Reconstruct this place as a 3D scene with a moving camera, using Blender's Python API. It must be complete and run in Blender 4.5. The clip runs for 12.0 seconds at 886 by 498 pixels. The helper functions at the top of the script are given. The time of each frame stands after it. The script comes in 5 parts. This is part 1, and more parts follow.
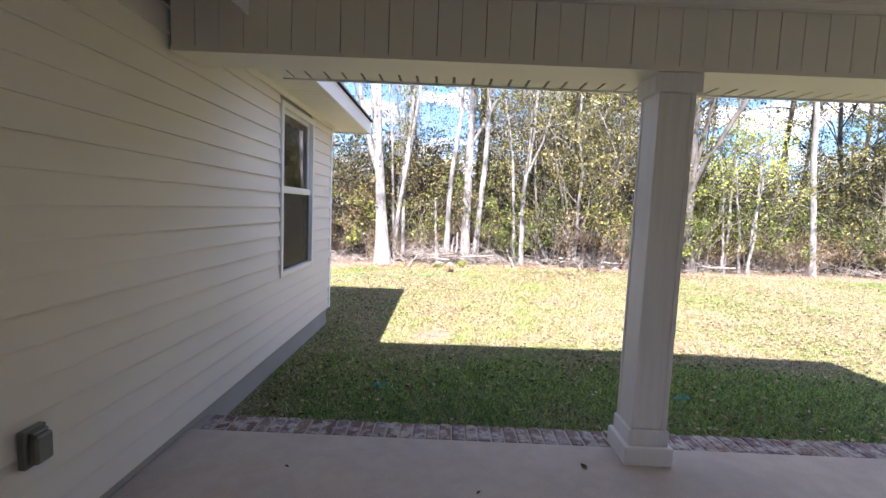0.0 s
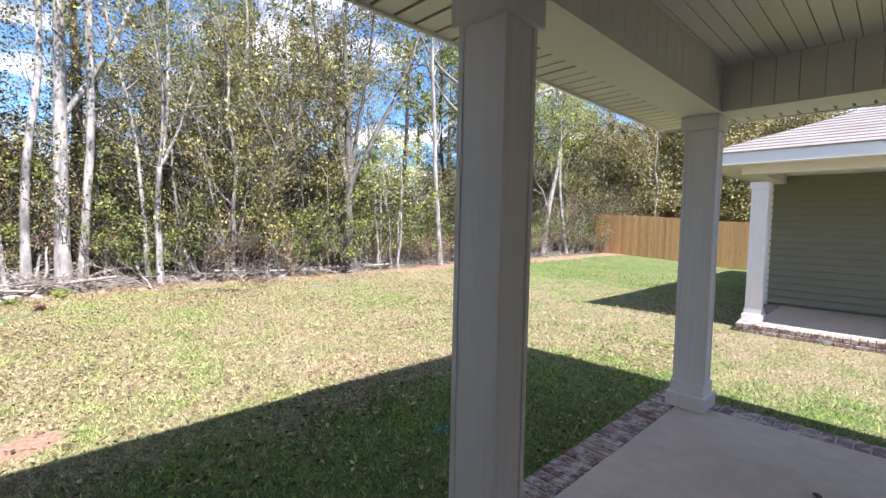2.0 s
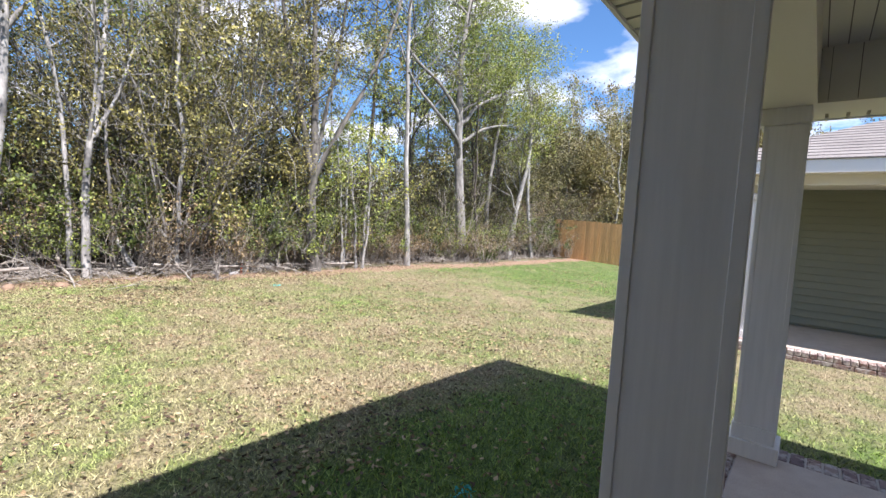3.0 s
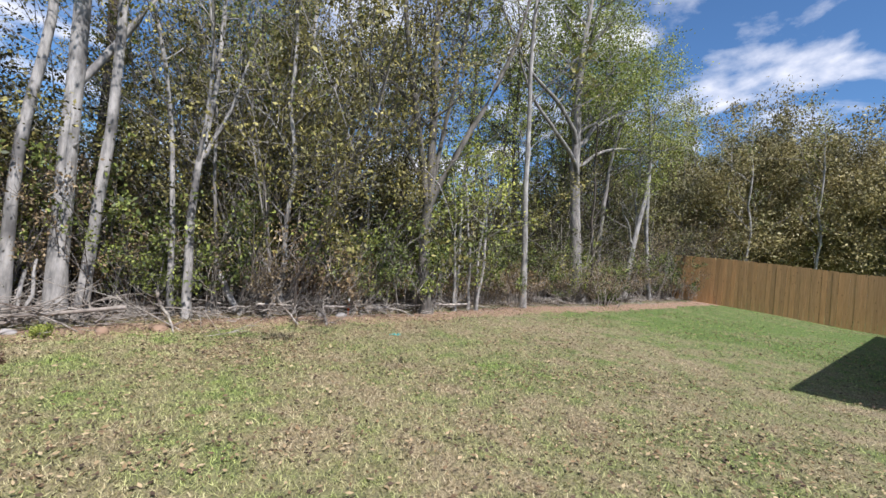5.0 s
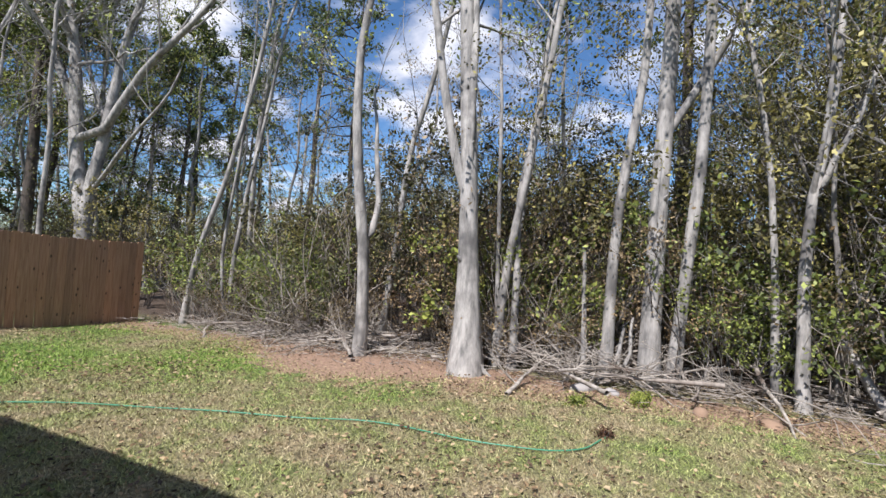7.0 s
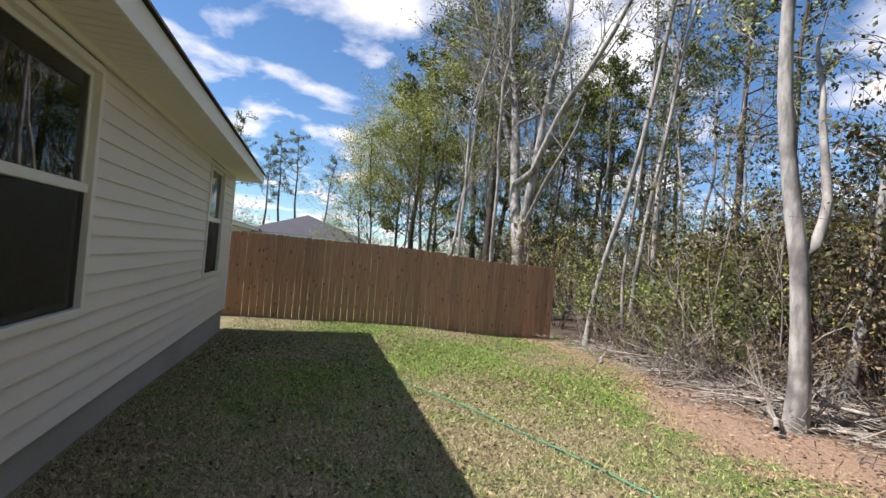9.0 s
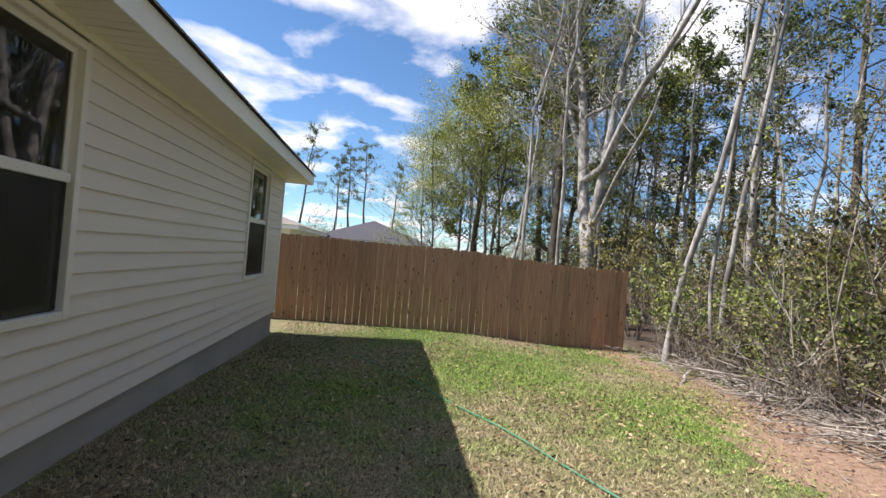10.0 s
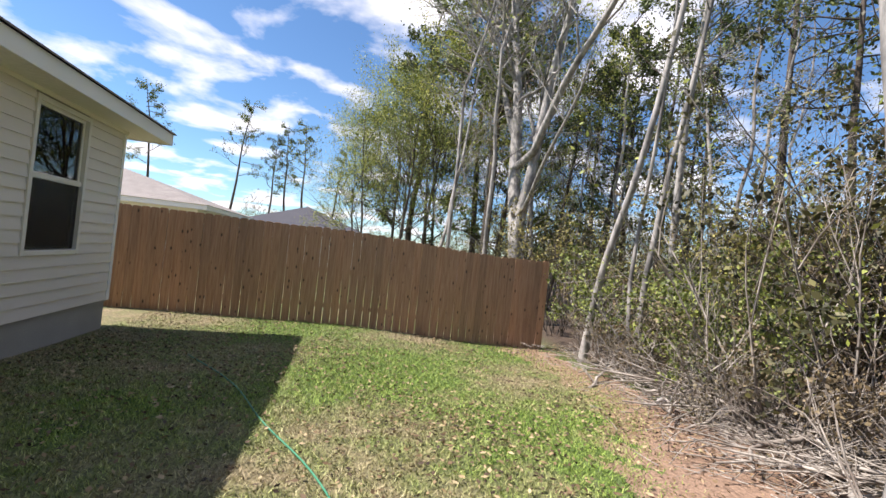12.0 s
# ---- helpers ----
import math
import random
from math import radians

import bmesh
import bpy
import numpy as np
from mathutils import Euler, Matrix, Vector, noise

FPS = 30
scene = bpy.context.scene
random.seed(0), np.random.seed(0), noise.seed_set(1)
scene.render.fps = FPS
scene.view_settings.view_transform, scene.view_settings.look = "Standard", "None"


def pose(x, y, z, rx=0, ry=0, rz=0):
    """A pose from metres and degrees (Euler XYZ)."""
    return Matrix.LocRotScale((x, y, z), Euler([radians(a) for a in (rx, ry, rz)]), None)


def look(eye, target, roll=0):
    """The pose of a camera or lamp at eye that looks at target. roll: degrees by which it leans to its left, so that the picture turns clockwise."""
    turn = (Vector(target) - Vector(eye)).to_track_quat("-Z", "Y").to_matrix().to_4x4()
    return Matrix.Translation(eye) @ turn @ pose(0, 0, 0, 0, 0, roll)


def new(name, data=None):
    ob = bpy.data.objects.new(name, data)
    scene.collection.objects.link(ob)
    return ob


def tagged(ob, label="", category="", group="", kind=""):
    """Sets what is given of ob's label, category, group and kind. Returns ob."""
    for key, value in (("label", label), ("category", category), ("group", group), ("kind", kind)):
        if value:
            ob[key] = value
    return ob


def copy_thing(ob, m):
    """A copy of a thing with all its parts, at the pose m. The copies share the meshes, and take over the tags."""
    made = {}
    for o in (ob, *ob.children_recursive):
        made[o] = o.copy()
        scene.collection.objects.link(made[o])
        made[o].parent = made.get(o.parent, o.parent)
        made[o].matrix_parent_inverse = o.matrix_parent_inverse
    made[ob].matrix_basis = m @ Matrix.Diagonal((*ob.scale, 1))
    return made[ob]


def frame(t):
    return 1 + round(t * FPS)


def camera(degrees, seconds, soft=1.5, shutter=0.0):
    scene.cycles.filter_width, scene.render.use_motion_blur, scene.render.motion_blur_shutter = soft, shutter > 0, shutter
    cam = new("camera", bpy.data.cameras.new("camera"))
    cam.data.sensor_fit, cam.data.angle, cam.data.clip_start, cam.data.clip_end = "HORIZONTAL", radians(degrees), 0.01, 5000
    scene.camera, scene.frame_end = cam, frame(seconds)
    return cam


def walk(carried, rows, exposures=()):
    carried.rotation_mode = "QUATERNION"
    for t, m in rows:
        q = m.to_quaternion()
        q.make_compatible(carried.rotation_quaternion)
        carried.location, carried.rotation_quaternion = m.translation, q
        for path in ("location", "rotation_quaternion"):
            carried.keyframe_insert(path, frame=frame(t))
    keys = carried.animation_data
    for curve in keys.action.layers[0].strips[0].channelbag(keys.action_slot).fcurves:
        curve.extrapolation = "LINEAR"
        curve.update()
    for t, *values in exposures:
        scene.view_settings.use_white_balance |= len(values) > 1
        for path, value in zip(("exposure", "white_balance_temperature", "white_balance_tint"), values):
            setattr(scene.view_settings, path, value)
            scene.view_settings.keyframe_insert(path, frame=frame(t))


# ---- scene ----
cam = camera(89.6, 12.0)
PATH = [
    (0, (0.231, -0.33, 1.648), (0.225, 1.662, 1.468), 2.4),
    (0.5, (0.221, -0.013, 1.623), (0.695, 1.925, 1.476), 2.0),
    (1, (0.226, 0.3, 1.594), (1.08, 2.105, 1.492), 1.2),
    (1.5, (0.176, 0.681, 1.591), (1.338, 2.305, 1.482), 0.6),
    (2, (0.13, 1.116, 1.596), (1.518, 2.551, 1.482), 1.2),
    (2.5, (0.229, 1.518, 1.552), (1.699, 2.868, 1.422), 2.7),
    (2.7, (0.289, 1.691, 1.563), (1.795, 3.0, 1.428), 3.0),
    (4.3, (0.615, 3.313, 1.601), (2.157, 4.585, 1.554), 5.0),
    (4.5, (0.671, 3.537, 1.59), (2.174, 4.857, 1.567), 4.8),
    (5, (0.719, 4.161, 1.573), (2.038, 5.665, 1.58), 4.7),
    (5.5, (0.644, 4.719, 1.609), (1.597, 6.477, 1.594), 4.8),
    (6, (0.603, 5.147, 1.588), (1.056, 7.095, 1.592), 4.7),
    (6.5, (0.569, 5.508, 1.591), (0.451, 7.505, 1.626), 4.2),
    (7, (0.495, 5.779, 1.617), (-0.275, 7.625, 1.659), 4.1),
    (7.5, (0.457, 5.895, 1.649), (-0.887, 7.376, 1.68), 4.1),
    (7.7, (0.436, 5.959, 1.627), (-1.059, 7.287, 1.662), 3.8),
    (9.3, (0.026, 6.897, 1.507), (-1.922, 7.349, 1.53), 4.8),
    (9.5, (-0.079, 6.97, 1.494), (-2.039, 7.365, 1.512), 4.6),
    (10, (-0.393, 7.157, 1.493), (-2.377, 7.412, 1.525), 4.6),
    (10.5, (-0.609, 7.364, 1.474), (-2.607, 7.443, 1.518), 4.7),
    (11, (-0.794, 7.724, 1.442), (-2.794, 7.752, 1.458), 5.2),
    (11.5, (-1.101, 8.067, 1.415), (-3.095, 8.229, 1.403), 5.9),
    (12, (-1.35, 8.29, 1.417), (-3.295, 8.754, 1.44), 6.1),
]
EXPOSURES = [(0, 2.1, 6260, 25), (1.0, 1.8, 6260, 23), (2.0, 1.6, 6220, 20), (2.7, 1.45, 6200, 18), (4.3, 0.62, 6180, 16), (6.5, 0.68, 6150, 15),
             (7.5, 0.72, 6450, 16), (9.3, 0.88, 6600, 16), (12, 1.05, 6700, 17)]
walk(cam, [(t, look(eye, target, roll)) for t, eye, target, roll in PATH], EXPOSURES)

# ---- world, sun ----
SUN_WAY = Vector((0.125, 0.76, -1.0)).normalized()


def make_world():
    w = bpy.data.worlds.new("sky")
    scene.world = w
    w.use_nodes = True
    nt = w.node_tree
    nt.nodes.clear()
    out = nt.nodes.new("ShaderNodeOutputWorld")
    bg = nt.nodes.new("ShaderNodeBackground")
    bg.inputs["Strength"].default_value = 0.078
    sky = nt.nodes.new("ShaderNodeTexSky")
    sky.sky_type = "NISHITA"
    sky.sun_disc = False
    sky.sun_elevation = math.asin(-SUN_WAY.z)
    sky.sun_rotation = radians(189.3)
    sky.ozone_density = 3.2
    sky.air_density = 1.0
    sky.dust_density = 0.0
    tc = nt.nodes.new("ShaderNodeTexCoord")
    sep = nt.nodes.new("ShaderNodeSeparateXYZ")
    nt.links.new(tc.outputs["Generated"], sep.inputs[0])
    zc = nt.nodes.new("ShaderNodeMath")
    zc.operation = "MAXIMUM"
    zc.inputs[1].default_value = 0.02
    nt.links.new(sep.outputs["Z"], zc.inputs[0])
    zz = nt.nodes.new("ShaderNodeMath")
    zz.operation = "ADD"
    zz.inputs[1].default_value = 0.12
    nt.links.new(zc.outputs[0], zz.inputs[0])
    comb = nt.nodes.new("ShaderNodeCombineXYZ")
    for k, ax in enumerate("XY"):
        d = nt.nodes.new("ShaderNodeMath")
        d.operation = "DIVIDE"
        nt.links.new(sep.outputs[ax], d.inputs[0])
        nt.links.new(zz.outputs[0], d.inputs[1])
        nt.links.new(d.outputs[0], comb.inputs[k])
    n1 = nt.nodes.new("ShaderNodeTexNoise")
    n1.inputs["Scale"].default_value = 1.7
    n1.inputs["Detail"].default_value = 9
    n1.inputs["Roughness"].default_value = 0.52
    n1.inputs["Distortion"].default_value = 0.25
    nt.links.new(comb.outputs[0], n1.inputs["Vector"])
    ramp = nt.nodes.new("ShaderNodeValToRGB")
    ramp.color_ramp.elements[0].position = 0.49
    ramp.color_ramp.elements[1].position = 0.62
    nt.links.new(n1.outputs["Fac"], ramp.inputs[0])
    tint = nt.nodes.new("ShaderNodeMix")
    tint.data_type, tint.blend_type = "RGBA", "MULTIPLY"
    tint.inputs["Factor"].default_value = 1.0
    tint.inputs["B"].default_value = (0.74, 0.98, 1.12, 1)
    nt.links.new(sky.outputs[0], tint.inputs["A"])
    mix = nt.nodes.new("ShaderNodeMix")
    mix.data_type = "RGBA"
    nt.links.new(ramp.outputs[0], mix.inputs["Factor"])
    nt.links.new(tint.outputs["Result"], mix.inputs["A"])
    mix.inputs["B"].default_value = (8.2, 8.4, 8.8, 1)
    nt.links.new(mix.outputs["Result"], bg.inputs[0])
    nt.links.new(bg.outputs[0], out.inputs[0])


make_world()
sun = new("sun", bpy.data.lights.new("sun", "SUN"))
sun.data.energy = 5.0
sun.data.angle = radians(0.6)
sun.data.color = (1.0, 0.965, 0.91)
sun.matrix_world = look((0, 0, 30), Vector((0, 0, 30)) + SUN_WAY)


# ---- materials ----
def mat(name, build):
    m = bpy.data.materials.new(name)
    m.use_nodes = True
    nt = m.node_tree
    b = nt.nodes["Principled BSDF"]
    build(nt, b)
    return m


def node(nt, kind, **kw):
    n = nt.nodes.new(kind)
    for k, v in kw.items():
        n.inputs[k].default_value = v
    return n


def coords(nt, scale=(1, 1, 1)):
    tc = nt.nodes.new("ShaderNodeTexCoord")
    mp = nt.nodes.new("ShaderNodeMapping")
    mp.inputs["Scale"].default_value = scale
    nt.links.new(tc.outputs["Object"], mp.inputs[0])
    return mp.outputs[0]


def world_coords(nt, scale=(1, 1, 1)):
    g = nt.nodes.new("ShaderNodeNewGeometry")
    mp = nt.nodes.new("ShaderNodeMapping")
    mp.inputs["Scale"].default_value = scale
    nt.links.new(g.outputs["Position"], mp.inputs[0])
    return mp.outputs[0]


def noise_fac(nt, vec, scale, detail=4, rough=0.55):
    n = node(nt, "ShaderNodeTexNoise", Scale=scale, Detail=detail, Roughness=rough)
    nt.links.new(vec, n.inputs["Vector"])
    return n.outputs["Fac"]


def ramp(nt, fac, stops):
    r = nt.nodes.new("ShaderNodeValToRGB")
    e = r.color_ramp.elements
    while len(e) < len(stops):
        e.new(0.5)
    for el, (p, c) in zip(e, stops):
        el.position = p
        el.color = (*c, 1)
    nt.links.new(fac, r.inputs[0])
    return r.outputs[0]


def mixc(nt, fac, a, b, mode="MIX"):
    m = nt.nodes.new("ShaderNodeMix")
    m.data_type, m.blend_type = "RGBA", mode
    for s, v in (("Factor", fac), ("A", a), ("B", b)):
        if isinstance(v, (int, float)):
            m.inputs[s].default_value = v
        elif isinstance(v, tuple):
            m.inputs[s].default_value = (*v, 1)
        else:
            nt.links.new(v, m.inputs[s])
    return m.outputs["Result"]


def bump(nt, b, height, strength, dist=0.01):
    n = nt.nodes.new("ShaderNodeBump")
    n.inputs["Strength"].default_value = strength
    n.inputs["Distance"].default_value = dist
    nt.links.new(height, n.inputs["Height"])
    nt.links.new(n.outputs[0], b.inputs["Normal"])


def painted(name, col, rough=0.5, var=0.06, grain=(1, 1, 1), bmp=0.15):
    def build(nt, b):
        v = world_coords(nt, grain)
        big = noise_fac(nt, v, 1.3, 5)
        fine = noise_fac(nt, v, 60, 3)
        lo = tuple(c * (1 - var) for c in col)
        hi = tuple(min(1, c * (1 + var)) for c in col)
        c = ramp(nt, big, [(0.3, lo), (0.7, hi)])
        c = mixc(nt, fine, c, lo)
        nt.links.new(c, b.inputs["Base Color"])
        b.inputs["Roughness"].default_value = rough
        bump(nt, b, fine, bmp, 0.002)
    return mat(name, build)


M_SIDING = painted("vinyl_siding", (0.72, 0.68, 0.635), 0.55, 0.04, (1, 1, 6))
M_NBSIDING = painted("green_siding", (0.24, 0.25, 0.18), 0.55, 0.05, (1, 1, 6))
M_WHITE = painted("white_trim", (0.83, 0.83, 0.82), 0.42, 0.03)
M_SOFFIT = painted("cream_soffit", (0.80, 0.775, 0.70), 0.5, 0.03)
M_FRAME = painted("window_frame_paint", (0.74, 0.73, 0.69), 0.4, 0.02)
M_FOUND = painted("foundation_concrete", (0.38, 0.375, 0.35), 0.9, 0.2, (1, 1, 1), 0.6)
M_GROOVE = painted("groove_dark", (0.22, 0.20, 0.18), 0.8, 0.1)
M_PLASTIC = painted("grey_plastic", (0.18, 0.19, 0.18), 0.4, 0.05)
M_ROOM = painted("plain_room", (0.35, 0.34, 0.32), 0.9, 0.05)


def b_column(nt, b):
    v = world_coords(nt, (14, 14, 0.9))
    g = noise_fac(nt, v, 3, 6, 0.6)
    c = ramp(nt, g, [(0.35, (0.765, 0.755, 0.745)), (0.6, (0.82, 0.81, 0.80))])
    nt.links.new(c, b.inputs["Base Color"])
    b.inputs["Roughness"].default_value = 0.5
    bump(nt, b, g, 0.18, 0.003)


M_COLUMN = mat("painted_cedar", b_column)


def b_slab(nt, b):
    v = world_coords(nt)
    a, s, f = noise_fac(nt, v, 0.9, 6), noise_fac(nt, v, 9, 5), noise_fac(nt, v, 130, 2)
    c = ramp(nt, a, [(0.3, (0.49, 0.40, 0.325)), (0.7, (0.64, 0.54, 0.45))])
    c = mixc(nt, 0.35, c, ramp(nt, s, [(0.35, (0.33, 0.275, 0.24)), (0.65, (0.53, 0.475, 0.42))]))
    c = mixc(nt, 0.12, c, ramp(nt, f, [(0.4, (0.2, 0.18, 0.16)), (0.6, (0.6, 0.55, 0.5))]))
    nt.links.new(c, b.inputs["Base Color"])
    b.inputs["Roughness"].default_value = 0.75
    bump(nt, b, f, 0.25, 0.003)


M_SLAB = mat("patio_concrete", b_slab)


def b_brick(nt, b):
    oi = nt.nodes.new("ShaderNodeObjectInfo")
    c = ramp(nt, oi.outputs["Random"], [(0.0, (0.14, 0.075, 0.07)), (0.35, (0.24, 0.15, 0.12)), (0.6, (0.17, 0.12, 0.13)), (1.0, (0.32, 0.24, 0.20))])
    v = world_coords(nt)
    w = noise_fac(nt, v, 11, 5, 0.7)
    k = ramp(nt, w, [(0.46, (0, 0, 0)), (0.58, (1, 1, 1))])
    c = mixc(nt, k, c, (0.46, 0.41, 0.37))
    d = ramp(nt, noise_fac(nt, v, 23, 4, 0.7), [(0.56, (0, 0, 0)), (0.66, (1, 1, 1))])
    c = mixc(nt, d, c, (0.06, 0.05, 0.055))
    nt.links.new(c, b.inputs["Base Color"])
    b.inputs["Roughness"].default_value = 0.9
    bump(nt, b, noise_fac(nt, v, 70, 4), 0.7, 0.004)


M_BRICK = mat("tumbled_brick", b_brick)
M_MORTAR = painted("mortar", (0.42, 0.38, 0.34), 0.95, 0.12, (1, 1, 1), 0.6)


def b_shingle(nt, b):
    v = world_coords(nt)
    f = noise_fac(nt, v, 90, 3)
    g = noise_fac(nt, v, 2.2, 4)
    oi = nt.nodes.new("ShaderNodeObjectInfo")
    c = ramp(nt, g, [(0.3, (0.16, 0.14, 0.13)), (0.7, (0.25, 0.23, 0.21))])
    c = mixc(nt, 0.4, c, ramp(nt, f, [(0.35, (0.08, 0.07, 0.07)), (0.65, (0.36, 0.33, 0.31))]))
    nt.links.new(c, b.inputs["Base Color"])
    b.inputs["Roughness"].default_value = 0.95
    bump(nt, b, f, 0.5, 0.004)


M_SHINGLE = mat("asphalt_shingle", b_shingle)
M_SHINGLE_GREY = painted("grey_shingle", (0.06, 0.06, 0.072), 0.95, 0.15, (1, 1, 1), 0.5)


def wood_mat(name, lo, hi, knots=0.5):
    def build(nt, b):
        oi = nt.nodes.new("ShaderNodeObjectInfo")
        tc = nt.nodes.new("ShaderNodeTexCoord")
        off = nt.nodes.new("ShaderNodeVectorMath")
        off.operation = "ADD"
        mul = nt.nodes.new("ShaderNodeMath")
        mul.operation = "MULTIPLY"
        mul.inputs[1].default_value = 37.0
        nt.links.new(oi.outputs["Random"], mul.inputs[0])
        nt.links.new(tc.outputs["Object"], off.inputs[0])
        nt.links.new(mul.outputs[0], off.inputs[1])
        mp = nt.nodes.new("ShaderNodeMapping")
        mp.inputs["Scale"].default_value = (26, 26, 1.4)
        nt.links.new(off.outputs[0], mp.inputs[0])
        g = noise_fac(nt, mp.outputs[0], 1.6, 6, 0.6)
        c = ramp(nt, g, [(0.3, lo), (0.7, hi)])
        tint = ramp(nt, oi.outputs["Random"], [(0, (0.72, 0.70, 0.68)), (0.5, (1, 0.95, 0.9)), (1, (1.12, 1.0, 0.9))])
        c = mixc(nt, 0.8, c, tint, "MULTIPLY")
        mp2 = nt.nodes.new("ShaderNodeMapping")
        mp2.inputs["Scale"].default_value = (9, 9, 4.2)
        nt.links.new(off.outputs[0], mp2.inputs[0])
        vo = nt.nodes.new("ShaderNodeTexVoronoi")
        vo.inputs["Scale"].default_value = 1.0
        nt.links.new(mp2.outputs[0], vo.inputs["Vector"])
        kn = ramp(nt, vo.outputs["Distance"], [(0.09, (1, 1, 1)), (0.17, (0, 0, 0))])
        kk = nt.nodes.new("ShaderNodeMath")
        kk.operation = "MULTIPLY"
        kk.inputs[1].default_value = knots
        nt.links.new(kn, kk.inputs[0])
        c = mixc(nt, kk.outputs[0], c, (0.05, 0.03, 0.02))
        nt.links.new(c, b.inputs["Base Color"])
        b.inputs["Roughness"].default_value = 0.8
        bump(nt, b, g, 0.3, 0.003)
    return mat(name, build)


M_CEDAR = wood_mat("weathered_cedar", (0.28, 0.16, 0.095), (0.46, 0.29, 0.185), 0.9)
M_PINE = wood_mat("new_pine_fence", (0.42, 0.25, 0.11), (0.60, 0.38, 0.18), 0.5)


def lawn_dry(nt, patches, lush_shade):
    """Share of straw in the lawn: patches, less where it is lush or coloured as shaded."""
    mul = nt.nodes.new("ShaderNodeMath")
    mul.operation, mul.use_clamp = "SUBTRACT", True
    nt.links.new(patches, mul.inputs[0])
    nt.links.new(lush_shade, mul.inputs[1])
    return mul.outputs[0]


def b_ground(nt, b):
    v = world_coords(nt)
    sep = nt.nodes.new("ShaderNodeSeparateXYZ")
    nt.links.new(v, sep.inputs[0])
    big = noise_fac(nt, v, 0.45, 5, 0.6)
    mid = noise_fac(nt, v, 2.6, 5, 0.65)
    fine = noise_fac(nt, v, 34, 4, 0.7)
    green = ramp(nt, fine, [(0.3, (0.025, 0.04, 0.01)), (0.7, (0.14, 0.215, 0.04))])
    straw = ramp(nt, fine, [(0.3, (0.05, 0.04, 0.024)), (0.7, (0.40, 0.325, 0.19))])
    k = ramp(nt, big, [(0.30, (0, 0, 0)), (0.53, (1, 1, 1))])
    k2 = ramp(nt, mid, [(0.36, (0, 0, 0)), (0.58, (1, 1, 1))])
    lush_shade = nt.nodes.new("ShaderNodeAttribute")
    lush_shade.attribute_name = "lush_shade"
    c = mixc(nt, lawn_dry(nt, mixc(nt, 0.55, k, k2), lush_shade.outputs["Fac"]), green, straw)
    at = nt.nodes.new("ShaderNodeAttribute")
    at.attribute_name = "dirt"
    dirt = ramp(nt, fine, [(0.3, (0.16, 0.10, 0.065)), (0.7, (0.38, 0.25, 0.17))])
    ad = nt.nodes.new("ShaderNodeMath")
    ad.operation = "MULTIPLY_ADD"
    nt.links.new(mid, ad.inputs[0])
    ad.inputs[1].default_value = 1.2
    nt.links.new(at.outputs["Fac"], ad.inputs[2])
    kd = ramp(nt, ad.outputs[0], [(0.98, (0, 0, 0)), (1.15, (1, 1, 1))])
    c = mixc(nt, kd, c, dirt)
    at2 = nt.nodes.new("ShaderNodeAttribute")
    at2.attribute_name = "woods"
    # Leaf litter, its colour darkened to include shade under the trees.
    shaded_litter = ramp(nt, fine, [(0.3, (0.03, 0.02, 0.013)), (0.7, (0.11, 0.075, 0.05))])
    c = mixc(nt, at2.outputs["Fac"], c, shaded_litter)
    nt.links.new(c, b.inputs["Base Color"])
    b.inputs["Roughness"].default_value = 0.95
    bump(nt, b, fine, 0.8, 0.03)


M_GROUND = mat("lawn_soil", b_ground)


def b_blade(nt, b):
    g = nt.nodes.new("ShaderNodeNewGeometry")
    v = world_coords(nt)
    big = noise_fac(nt, v, 0.45, 5, 0.6)
    mid = noise_fac(nt, v, 2.6, 5, 0.65)
    m = mixc(nt, 0.55, ramp(nt, big, [(0.30, (0, 0, 0)), (0.53, (1, 1, 1))]), ramp(nt, mid, [(0.36, (0, 0, 0)), (0.58, (1, 1, 1))]))
    green = ramp(nt, g.outputs["Random Per Island"], [(0, (0.035, 0.055, 0.012)), (0.6, (0.21, 0.34, 0.05)), (1, (0.42, 0.50, 0.12))])
    straw = ramp(nt, g.outputs["Random Per Island"], [(0, (0.07, 0.065, 0.035)), (0.35, (0.23, 0.18, 0.085)), (0.7, (0.36, 0.30, 0.175)), (1, (0.56, 0.47, 0.30))])
    lush_shade = nt.nodes.new("ShaderNodeAttribute")
    lush_shade.attribute_name = "lush_shade"
    c = mixc(nt, lawn_dry(nt, m, lush_shade.outputs["Fac"]), green, straw)
    nt.links.new(c, b.inputs["Base Color"])
    b.inputs["Roughness"].default_value = 0.7


M_BLADE = mat("grass_blades", b_blade)


